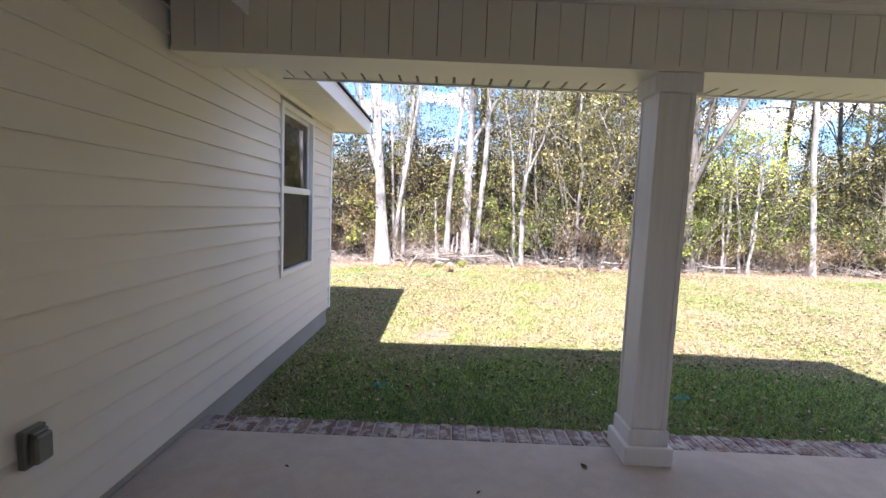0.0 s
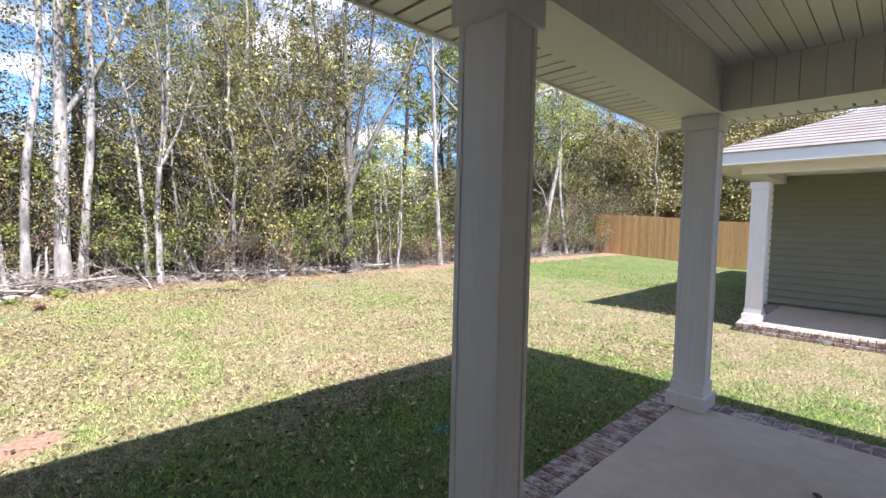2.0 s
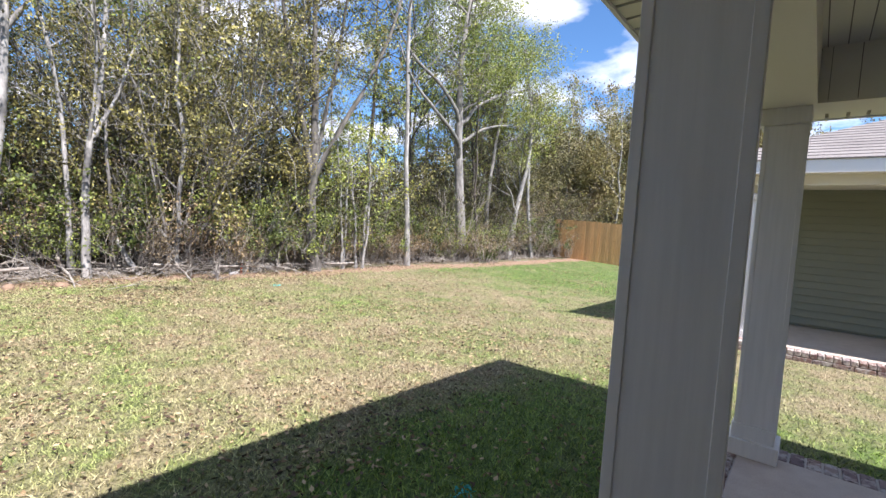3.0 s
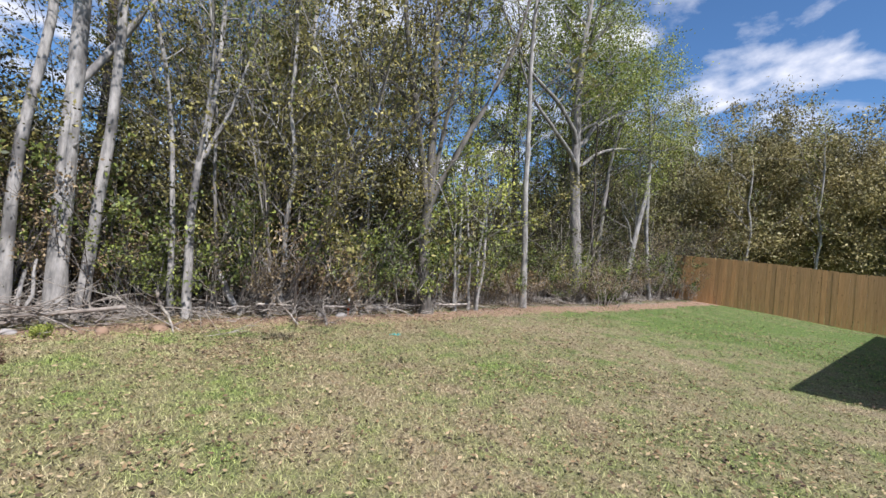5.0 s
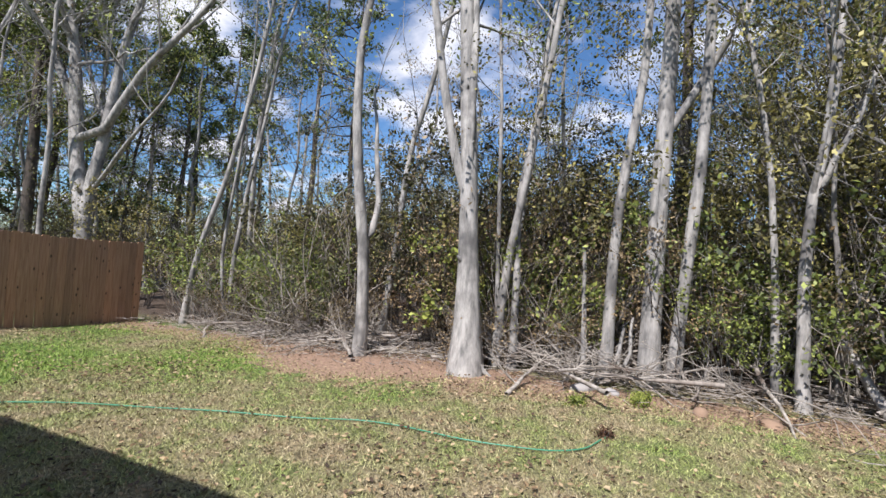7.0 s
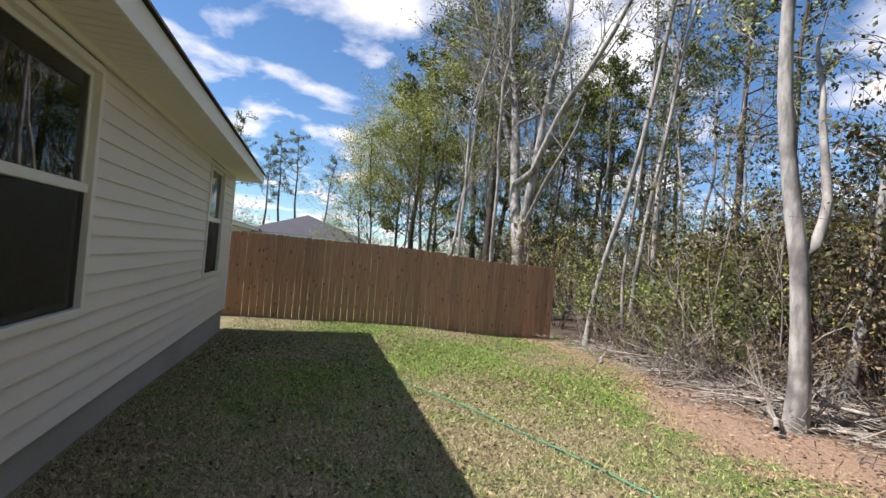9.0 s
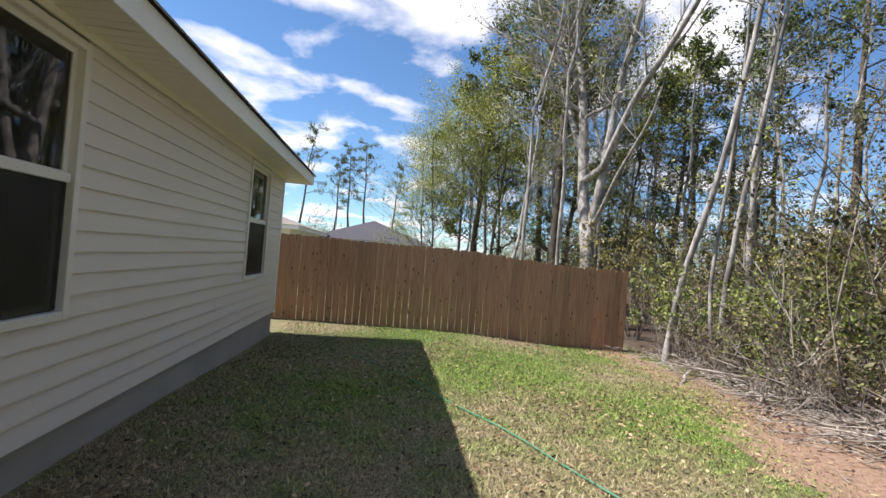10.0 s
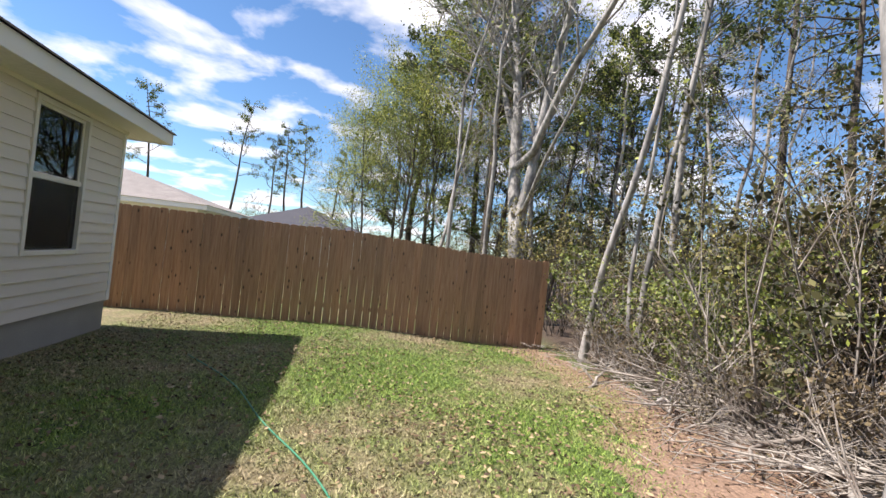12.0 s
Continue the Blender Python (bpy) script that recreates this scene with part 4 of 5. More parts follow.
def bent_tree(name, x, y, dia, height, bends, bark, leaf, label, seed, forks=(), limbs=8, per=6, size=0.03, scatter=0.18, limb=2.0, flare=1.35, first=0.5, depth=2, knots=1):
    """A trunk of given bends with forks, limbs on the upper parts of both, and a crown of small leaves."""
    rng = np.random.default_rng(seed)
    t = empty(name, (x, y, gz(x, y)), label=label, category="tree")
    n = 18
    path = carried_on(rng, [(0, -0.12), *bends], height, n)
    k = np.linspace(0, 1, n)
    r = dia / 2 * (1 - k * 0.9) ** 0.75 * (1 + rng.normal(0, 0.035, n)) + 0.006
    r *= 1 + (flare - 1) * np.exp(-k * 22)
    tubes, stems = [tube(path, r, 10)], [(path, r)]
    if flare > 1.6:
        for i in range(8):
            a = i * 0.8 + rng.uniform(-0.25, 0.25)
            w, g = np.array([math.cos(a), math.sin(a), 0]), rng.uniform(0.7, 1.2)
            tubes.append(tube(np.array([w * dia * 0.22 + [0, 0, dia * 1.9], w * dia * 0.42 * g + [0, 0, dia * 0.8], w * dia * 0.75 * g + [0, 0, dia * 0.2], w * dia * 1.35 * g + [0, 0, -0.05]]), [dia * 0.16, dia * 0.2, dia * 0.15, dia * 0.05], 7))
    for fd, pts, top in forks:
        m = 12
        fp = carried_on(rng, pts, top, m)
        j = int(np.argmin(np.abs(path[:, 2] - fp[0, 2])))
        if np.hypot(*(path[j] - fp[0])[:2]) > 0.02 and fp[0, 2] > 0.3:
            fp[0] = path[j]
        fp[:, 1] += np.linspace(0, 1, m) * rng.uniform(-0.8, 0.8)
        fr = fd / 2 * np.linspace(1, 0.2, m) ** 0.8 + 0.004
        tubes.append(tube(fp, fr, 8))
        stems.append((fp, fr))
    for _ in range(knots):
        j = rng.integers(2, 9)
        w = np.array([rng.uniform(-1, 1), -0.6, 0.2])
        tubes.append(tube(np.array([path[j], path[j] + w * r[j] * 1.15, path[j] + w * r[j] * 1.9 + [0, 0, 0.03]]), [r[j] * 0.4, r[j] * 0.3, r[j] * 0.08], 6))
    v, f = join(tubes)
    part("trunk", raw_mesh("trunk", v, f, bark, True), bark, t)
    br, tips = [], []
    total = sum(len(p) * rr[0] for p, rr in stems)
    for si, (p, rr) in enumerate(stems):
        m = max(2, int(round(limbs * len(p) * rr[0] / total))) if si else limbs
        lo = first if si == 0 else 0.25
        for _ in range(m):
            q = rng.uniform(lo, 0.99) * (len(p) - 1)
            j = min(int(q), len(p) - 2)
            c = p[j] + (p[j + 1] - p[j]) * (q - j)
            a = rng.uniform(0, 2 * math.pi)
            w = np.array([math.cos(a), math.sin(a), rng.uniform(0.3, 1.2)])
            grow(rng, c, w, limb * rng.uniform(0.6, 1.25) * (1.2 - 0.6 * q / len(p)), max(rr[j] * 0.42, 0.009), depth, 0.3, br, tips)
    v, f = join(br)
    part("limb_frame", raw_mesh("limb_frame", v, f, bark, False), bark, t)
    if per:
        v, f = leaves(rng, tips, per, scatter, size)
        part("crown", raw_mesh("crown", v, f, leaf), leaf, t)
    return t


def feature_trees():
    b = bent_tree
    b("knotted_tree", -3.17, 11.56, 0.175, 10, [(0.04, 0.91), (0.04, 1.72), (-0.10, 2.45), (-0.21, 3.39), (-0.29, 4.06)], B_PALE, L_SPRING, "pale smooth tree with a broken side stem at the lawn's edge", 201, [(0.104, [(0.02, 1.65), (0.10, 2.01), (0.07, 2.54), (-0.11, 3.27)], 4.2)], 8, 4)
    b("forked_tree", -4.09, 13.8, 0.144, 10, [(0.11, 1.25), (0.25, 2.50), (0.24, 3.71), (0.68, 4.60), (0.81, 5.40)], B_PALE, L_SPRING, "pale crooked tree with a bare reaching side branch", 202, [(0.080, [(0.25, 2.52), (0.45, 2.93), (0.73, 3.43), (1.56, 3.47)], 3.4)], 8, 4)
    b("beech_tree", -1.37, 11.3, 0.258, 13, [(-0.13, 1.44), (-0.21, 2.26), (-0.23, 2.87), (-0.34, 4.17)], B_PALE, L_GREEN, "large smooth grey tree forking into three above a flared rooted foot", 203, [(0.136, [(-0.21, 2.26), (-0.40, 2.85), (-0.52, 3.45), (-0.62, 3.98)], 9), (0.120, [(-0.19, 2.37), (-0.14, 2.79), (-0.15, 3.52), (-0.18, 4.20)], 10)], 9, 8, 0.034, 0.16, 2.0, 2.0, knots=5)
    b("leaning_tree", -1.18, 11.92, 0.114, 9, [(0.02, 0.86), (0.17, 1.74), (0.31, 2.80), (0.59, 4.21), (0.66, 4.78)], B_PALE, L_GREEN, "slender pale tree leaning beside the large grey one", 204, [(0.064, [(0.00, 0.32), (-0.02, 0.94), (-0.05, 2.27), (-0.13, 3.84)], 8)], 12, 14)
    b("slender_tree", -0.91, 11.88, 0.099, 7, [(-0.04, 0.87), (-0.05, 1.65), (-0.15, 2.27), (0.11, 3.89)], B_PALE, L_GREEN, "thin pale trunk beside the leaning tree", 205, limbs=6)
    b("slender_tree", 0.28, 12.28, 0.144, 10, [(-0.03, 1.62), (0.11, 3.03), (0.26, 4.27), (0.26, 5.15)], B_PALE, L_SPRING, "pale straight tree with fresh leaves by the lawn", 206, limbs=10, per=8)
    b("twin_tree", 0.82, 12.17, 0.236, 14, [(-0.02, 2.10), (0.01, 3.85), (0.01, 5.18)], B_PALE, L_SPRING, "tall straight pale trunk with a long rising side limb", 207, [(0.104, [(0.00, 3.15), (0.11, 3.42), (0.44, 3.92), (1.14, 5.39)], 8)], 6, 4, first=0.6)
    b("twin_tree", 1.08, 12.25, 0.152, 12, [(0.07, 1.69), (0.14, 3.48), (0.16, 5.27)], B_PALE, L_SPRING, "thinner pale trunk close beside the tall straight one", 208, limbs=6, per=4, first=0.55)
    b("slender_tree", 2.21, 12.22, 0.084, 7.5, [(-0.08, 1.76), (-0.14, 2.67), (-0.33, 4.01), (-0.48, 4.62)], B_PALE, L_SPRING, "thin pale tree with a bare twiggy top", 209, limbs=10, per=2)
    b("slender_tree", 2.38, 11.92, 0.122, 7, [(-0.05, 1.33), (-0.01, 2.39), (0.21, 3.74), (0.24, 5.35)], B_PALE, L_SPRING, "crooked pale tree splitting into bare rising stems", 210, [(0.064, [(0.00, 2.27), (0.13, 2.70), (0.42, 3.33), (0.59, 3.89)], 5.2), (0.048, [(0.00, 2.48), (-0.00, 3.97), (-0.25, 5.25)], 5.5)], 10, 2)
    b("slender_tree", 2.88, 12.5, 0.061, 5.5, [(-0.06, 1.05), (-0.21, 2.48), (-0.23, 3.94)], B_GREY, L_SPRING, PALE, 211, limbs=10, per=6)
    b("oak_tree", 6.75, 11.45, 0.258, 7.5, [(-0.14, 1.18), (-0.19, 2.09), (-0.15, 2.75), (-0.27, 4.40), (-0.34, 5.79)], B_OAK_SHADED, L_OLIVE, "large grey tree spreading into many rising stems, ivy below", 212, [(0.144, [(-0.16, 2.29), (-0.38, 2.94), (-0.56, 3.35), (-0.65, 4.07), (-0.95, 4.75), (-1.18, 5.62)], 8), (0.104, [(-0.15, 2.40), (0.00, 3.27), (0.26, 4.68), (0.51, 5.95)], 8.5), (0.136, [(-0.16, 2.29), (0.27, 3.26), (0.95, 4.60), (1.65, 6.18)], 8.5), (0.080, [(-0.19, 2.40), (-0.47, 3.13), (-0.95, 3.61), (-1.43, 4.39), (-1.78, 4.96)], 6)], 14, 16, 0.03, 0.26, 2.0, 1.5)
    b("straight_tree", 9.95, 11.4, 0.152, 11, [(-0.30, 2.33), (-0.45, 4.35), (-0.69, 6.34)], B_PALE, L_SPRING, "tall straight pale trunk with dark bare side limbs", 213, limbs=12, per=3, limb=2.4, first=0.3)
    for i, (dx, dy, lean) in enumerate(((0, 0, 0.12), (-0.1, 0.1, -0.25), (0.12, 0.05, 0.3), (-0.45, 0.2, 0.05), (-0.55, 0.1, -0.1))):
        b("sapling", 8.2 + dx, 11.4 + dy, 0.07, 3.4, [(lean * 0.4, 1.2), (lean, 2.1)], B_PALE, L_SPRING, "pale thin crooked sapling in a small clump", 220 + i, limbs=6, per=5, limb=0.9)
    b("spreading_tree", 13.4, 11.95, 0.380, 10.5, [(-0.32, 2.46), (-0.54, 4.74), (-0.56, 7.03)], B_GREY, L_SPRING, "large spreading tree with pale bark and fresh yellow green leaves", 214, [(0.144, [(-0.48, 3.64), (-0.83, 4.31), (-1.96, 4.78), (-3.21, 5.36)], 6.5), (0.136, [(-0.54, 4.92), (-0.96, 5.48), (-1.78, 6.13), (-2.90, 6.42)], 8), (0.152, [(-0.54, 4.60), (-0.21, 5.42), (2.14, 6.63), (4.60, 7.49)], 7.6), (0.128, [(-0.54, 4.17), (0.64, 4.92), (2.35, 5.46), (3.85, 5.67)], 5.6)], 22, 22, 0.034, 0.36, 2.3, 1.5, first=0.45)
    b("slender_tree", 16.12, 12.9, 0.182, 9, [(0.02, 2.68), (0.17, 3.99)], B_GREY, L_SPRING, PALE, 215, limbs=12, per=10)
    b("slender_tree", 17.0, 12.25, 0.213, 9, [(0.29, 2.84), (0.85, 4.18), (0.67, 6.55)], B_PALE, L_SPRING, "pale crooked tree with a dark flared foot near the pine fence", 216, [(0.096, [(0.22, 2.09), (-0.33, 2.75), (-0.97, 3.06)], 3.4)], 14, 12, limb=2.2)
    b("slender_tree", 18.43, 11.9, 0.167, 9, [(-0.69, 2.88), (-0.75, 5.58)], B_PALE, L_SPRING, PALE, 217, limbs=14, per=12)
    b("slender_tree", -8.6, 12.8, 0.122, 11, [(0.26, 1.76), (0.91, 3.35), (1.50, 5.80)], B_PALE, L_GREEN, "slender pale tree leaning away from the fence's end", 230, limbs=9, per=6)
    b("slender_tree", -7.6, 13.15, 0.099, 10, [(-0.14, 1.28), (0.26, 3.84), (0.72, 6.52)], B_PALE, L_GREEN, "thin pale double stemmed tree in the brush", 231, [(0.072, [(-0.10, 0.10), (-0.49, 1.24), (-0.08, 3.68), (0.14, 5.14)], 8)], 9, 6)
    b("ivy_tree", -8.4, 14.4, 0.137, 11, [(-0.01, 1.7), (0.12, 4.5), (0.44, 7.2)], B_PALE, L_GREEN, "straight pale trunk hung with dark green ivy", 232, limbs=16, per=12, limb=1.0, first=0.25)
    b("broad_oak", -13.18, 13.2, 0.46, 13, [(0.0, 1.7), (-0.34, 2.9), (-0.79, 3.8), (-1.3, 7.1), (-2.4, 10.4)], B_PALE, L_SPRING, "broad many-limbed tree with new leaves behind the cedar fence", 233, [(0.32, [(-0.2, 2.5), (0.19, 4.5), (0.0, 7.0), (0.9, 9.2)], 12), (0.11, [(0.0, 2.9), (1.0, 3.5), (2.0, 4.2), (3.3, 5.0), (3.9, 5.3)], 6), (0.22, [(-1.0, 5.5), (-2.6, 8.0), (-4.2, 10.2)], 11), (0.22, [(0.1, 4.2), (1.7, 6.4), (3.6, 7.6)], 9.5)], 30, 4, 0.036, 0.25, 3.0)
    b("dark_pine", -16.1, 13.2, 0.33, 14, [(-0.3, 4.9), (-0.6, 8.4)], B_DARK, L_PINE, "dark straight pine trunk behind the cedar fence", 234, limbs=20, per=24, size=0.06, scatter=0.25, limb=2.6, first=0.45)
    b("dark_pine", -19.4, 14.0, 0.3, 13, [(-0.3, 4.5), (-0.7, 8.0)], B_DARK, L_PINE, "dark straight pine trunk behind the cedar fence", 235, limbs=20, per=24, size=0.06, scatter=0.25, limb=2.6, first=0.45)


feature_trees()


def copies(src, places, scale=(0.85, 1.15), seed=1, lean=2.0):
    rng = random.Random(seed)
    for x, y, s in places:
        c = copy_thing(src, pose(x, y, gz(max(-14, min(24, x)), max(-8, min(22, y))) - 0.05, rng.uniform(-lean, lean), rng.uniform(-lean, lean), rng.uniform(0, 360)))
        k = s * rng.uniform(*scale)
        c.scale = (k, k, k * rng.uniform(0.92, 1.1))


def pine(name, seed, height, label, per=40, layers=26, first=0.45, leaf=None, rad=2.6):
    rng = np.random.default_rng(seed)
    t = empty(name, (0, 0, -50), label=label, category="tree")
    n = 10
    path = crooked(rng, (0, 0, -0.2), (rng.normal(0, 0.4), rng.normal(0, 0.4), height), n, 0.08)
    v, f = tube(path, 0.17 * np.linspace(1, 0.08, n), 8)
    part("trunk", raw_mesh("trunk", v, f, B_DARK, True), None, t)
    br, tips = [], []
    for i in range(layers):
        k = first + (1 - first) * (i / layers) ** 0.8
        q = path[0] * (1 - k) + path[-1] * k
        a = rng.uniform(0, 6.28)
        L = rad * (1.15 - k) / (1.15 - first) * rng.uniform(0.5, 1.1) + 0.4
        grow(rng, q, np.array([math.cos(a), math.sin(a), rng.uniform(-0.1, 0.6)]), L, 0.035, 1, 0.2, br, tips, (3, 6))
    v, f = join(br)
    part("limb_frame", raw_mesh("limb_frame", v, f, B_DARK), None, t)
    v, f = leaves(rng, tips, per, 0.2, 0.065)
    part("crown", raw_mesh("crown", v, f, leaf or L_PINE), None, t)
    return t


def shrub(name, seed, w, h, leaf, bark, label, stems=16, per=10, size=0.04, depth=2, loose=1.0):
    rng = np.random.default_rng(seed)
    t = empty(name, (0, 0, -50), label=label, category="shrub")
    br, tips = [], []
    for i in range(stems):
        a = rng.uniform(0, 6.28)
        q = np.array([math.cos(a), math.sin(a), 0]) * rng.uniform(0, w * 0.35) + [0, 0, -0.05]
        grow(rng, q, np.array([math.cos(a) * rng.uniform(0.1, 0.7), math.sin(a) * rng.uniform(0.1, 0.7), 1.2]), h * rng.uniform(0.5, 0.95), 0.009 + 0.003 * h, depth, 0.15, br, tips, (2, 5))
    v, f = join(br)
    part("stem_frame", raw_mesh("stem_frame", v, f, bark), None, t)
    v, f = leaves(rng, tips, per, (0.10 + 0.012 * h) * loose, size)
    part("foliage", raw_mesh("foliage", v, f, leaf), None, t)
    return t


def woods():
    rng = random.Random(42)
    protos = [
        pine("pine_tree", 1, 15, "tall dark pine in the woods behind the lawn", 20),
        pine("pine_tree", 2, 12, "tall dark pine in the woods behind the lawn", 20, first=0.45),
        pine("slim_pine", 3, 13, "slim airy pine far beyond the fence", 14, 16, 0.5, rad=1.7),
    ]
    bare = [tree("woodland_tree", (0, 0, -50), (0.3, 0.2, -44), (0.11, 0.13, 0.09, 0.12)[i], (9, 8, 7, 10)[i], 50 + i, (B_GREY, B_PALE, B_DARK, B_PALE)[i], (L_OLIVE, L_SPRING, L_GREEN, L_BROWN)[i], "thin woodland tree in the thicket behind the lawn", 0.25, 12, (2, 3, 3, 2)[i], 0.028, 0.2, 0.7) for i in range(4)]
    bushes = [
        shrub("shrub", 21, 2.0, 2.0, L_GREEN, B_GREY, "green leafy shrub in the thicket behind the lawn", 12, 16, 0.030),
        shrub("shrub", 22, 2.4, 3.0, L_OLIVE, B_DARK, "tall olive shrub in the thicket behind the lawn", 14, 18, 0.030),
        shrub("shrub", 23, 2.0, 2.6, L_BROWN, B_DARK, "brown twiggy shrub in the thicket behind the lawn", 15, 9, 0.028),
        shrub("shrub", 24, 1.6, 1.2, L_BROWN, B_DEAD, "low tangled brown brush at the woods' edge", 13, 8, 0.022),
        shrub("tall_thicket", 25, 3.2, 5.0, L_OLIVE, B_DARK, "tall dense olive thicket behind the lawn", 14, 20, 0.040),
        shrub("bare_brush", 26, 1.8, 2.6, L_SPRING, B_DEAD, "pale bare brush with few leaves at the woods' edge", 9, 3, 0.024),
        shrub("red_shrub", 27, 1.2, 1.3, L_RED, B_DARK, "small reddish brown shrub at the woods' edge", 7, 4, 0.028),
    ]

    def row(n, d0, d1, x0=-10, x1=26, clear=None):
        out = []
        while len(out) < n:
            x = rng.uniform(x0, x1)
            y = float(edge_y(x)) + rng.uniform(d0, d1)
            if clear is None or not clear[0] < x / (y - 5) * 7 < clear[1]:
                out.append((x, y, 1))
        return out
    copies(bushes[0], row(26, 1.0, 4), (0.6, 1.1), 10)
    copies(bushes[1], row(36, 1.6, 7), (0.7, 1.1), 11)
    copies(bushes[2], row(34, 0.9, 7), (0.7, 1.15), 12)
    copies(bushes[3], row(50, 0.4, 2.2), (0.6, 1.1), 13)
    copies(bushes[5], row(44, 0.8, 4.5), (0.6, 1.2), 14)
    copies(bushes[6], [(4.6, 12.5, 1), (5.2, 12.9, 0.9), (-3.0, 13.6, 1.1), (9.0, 13.4, 1.0), (-4.9, 13.7, 1.2), (1.6, 13.2, 0.8)], (0.6, 0.8), 15)
    copies(bushes[4], row(14, 8, 14, -14, 30), (0.6, 0.85), 16)
    mass = shrub("evergreen_mass", 29, 3.4, 6.5, L_OLIVE, B_GREY, "tall rounded olive green mass of small leaves", 24, 70, 0.028, loose=1.4)
    faroak = shrub("rounded_oak", 31, 5.0, 6.8, L_SAGE, B_GREY, "broad rounded olive tree beyond the pine fence", 34, 190, 0.05, loose=2.4)
    copies(mass, [(x, y, 1) for x, y in ((4.0, 13.4), (5.2, 13.7), (4.4, 14.8), (3.0, 15.6))], (0.9, 1.1), 17)
    # Lower storey fill; its dark leaves carry the canopy's shade as colour.
    deep = shrub("dark_thicket", 33, 2.6, 3.6, L_SHADED, B_DARK, "dense thicket, its leaves coloured dark as shade, filling the woods' lower storey", 15, 28, 0.032)
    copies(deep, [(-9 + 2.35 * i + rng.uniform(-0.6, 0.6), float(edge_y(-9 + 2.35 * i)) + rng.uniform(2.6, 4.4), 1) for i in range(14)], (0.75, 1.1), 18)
    copies(bushes[0], [(6.4, 11.75, 0.9), (7.1, 11.8, 0.8), (9.2, 12.2, 0.9), (1.9, 12.6, 0.7), (5.6, 12.0, 0.6), (11.6, 12.4, 0.9), (-5.5, 12.9, 0.6)], (0.9, 1.1), 51)
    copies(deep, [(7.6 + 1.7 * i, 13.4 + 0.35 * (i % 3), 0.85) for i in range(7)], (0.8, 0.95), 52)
    copies(bushes[3], [(6.9 + 1.2 * i, 12.3 + 0.2 * (i % 2), 1) for i in range(8)], (0.6, 0.9), 53)
    for k, b in enumerate(bare):
        copies(b, row(9, 0.9, 12, -12, 30, (7.6, 12.5)), (0.75, 1.15), 30 + k, 5)
    # behind the cedar fence and beyond
    copies(bushes[1], [(rng.uniform(-24, -11), rng.uniform(12.5, 20), 1) for _ in range(12)], (0.7, 1.1), 41)
    copies(bare[1], [(rng.uniform(-24, -11.5), rng.uniform(10.5, 20), 1) for _ in range(14)], (0.9, 1.3), 43, 5)
    copies(bare[3], [(rng.uniform(-26, -12), rng.uniform(10.5, 22), 1) for _ in range(8)], (0.9, 1.3), 44, 5)
    soft = tree("spring_tree", (0, 0, -50), (0.2, 0.1, -44), 0.16, 9.5, 88, B_DARK, L_SPRING, "leafy yellow green spring tree beyond the cedar fence", 0.14, 26, 20, 0.032, 0.35, 1.25)
    copies(soft, [(-18.5, 14.6, 1), (-18.6, 10.6, 0.85), (-19.5, 11.6, 0.95), (-20.5, 12.5, 1.1), (-16.5, 16.0, 1), (-23.0, 11.0, 1), (-20.5, 9.4, 0.7), (-22.5, 9.0, 0.7), (16.4, 13.6, 1.1), (18.6, 13.9, 1.05), (13.2, 14.6, 1.15)], (0.9, 1.1), 45, 3)
    copies(mass, [(9.9, 15.8, 0.55), (12.0, 16.4, 0.55), (8.2, 16.4, 0.5), (17.5, 16.5, 0.7), (-6.0, 17.0, 0.6), (-2.5, 17.2, 0.7), (-8.6, 16.2, 0.5), (1.2, 17.6, 0.65)], (0.9, 1.1), 46)
    copies(bushes[4], [(rng.uniform(-32, -20), rng.uniform(14, 26), 1) for _ in range(8)], (0.7, 1.0), 42)
    for k, p in enumerate(protos[:2]):
        copies(p, [(rng.uniform(-30, 44), rng.uniform(18, 34), 1) for _ in range(14)] + [(-9 + 5.5 * i + 2.6 * k + rng.uniform(-1, 1), rng.uniform(16.0, 20), 1) for i in range(2, 6)], (0.65, 0.95), 60 + k, 1)
    copies(protos[2], [(-44, -1.4, 1), (-41, 2.4, 0.8), (-44, 5.1, 1), (-43, 3.7, 0.95), (-46, 7.2, 0.9), (-40, -6, 0.95), (-30, 14, 0.9)], (0.92, 1.0), 70, 1)
    copies(bushes[4], [(rng.uniform(-50, 48), rng.uniform(34, 46), 1) for _ in range(18)], (1.0, 1.4), 75)
    copies(bushes[4], [(rng.uniform(25, 48), rng.uniform(12, 24), 1) for _ in range(9)], (0.7, 1.0), 77)
    copies(bushes[4], [(rng.uniform(-70, -50), rng.uniform(-16, 30), 1) for _ in range(10)], (0.8, 1.2), 76)
    yard = pine("bushy_pine", 5, 12, "full dark green pine behind the cedar fence", 46, 34, 0.16, rad=2.9)
    copies(yard, [(-22.6, 11.6, 1.05), (-18.2, 14.6, 0.95), (-15.2, 17.4, 0.8)], (0.95, 1.1), 47, 2)
    # beyond the pine fence
    copies(faroak, [(rng.uniform(29, 33), 4.8 + 1.9 * i, 1) for i in range(5)] + [(23.5, 15.5, 0.8), (27.0, 13.5, 0.8)], (0.95, 1.15), 81)
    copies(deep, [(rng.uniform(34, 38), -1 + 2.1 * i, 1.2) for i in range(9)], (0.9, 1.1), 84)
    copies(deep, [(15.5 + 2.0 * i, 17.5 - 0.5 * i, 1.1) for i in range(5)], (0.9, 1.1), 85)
    copies(bushes[4], [(rng.uniform(40, 55), -14 + 2.0 * i, 1) for i in range(9)], (0.7, 1.0), 83)
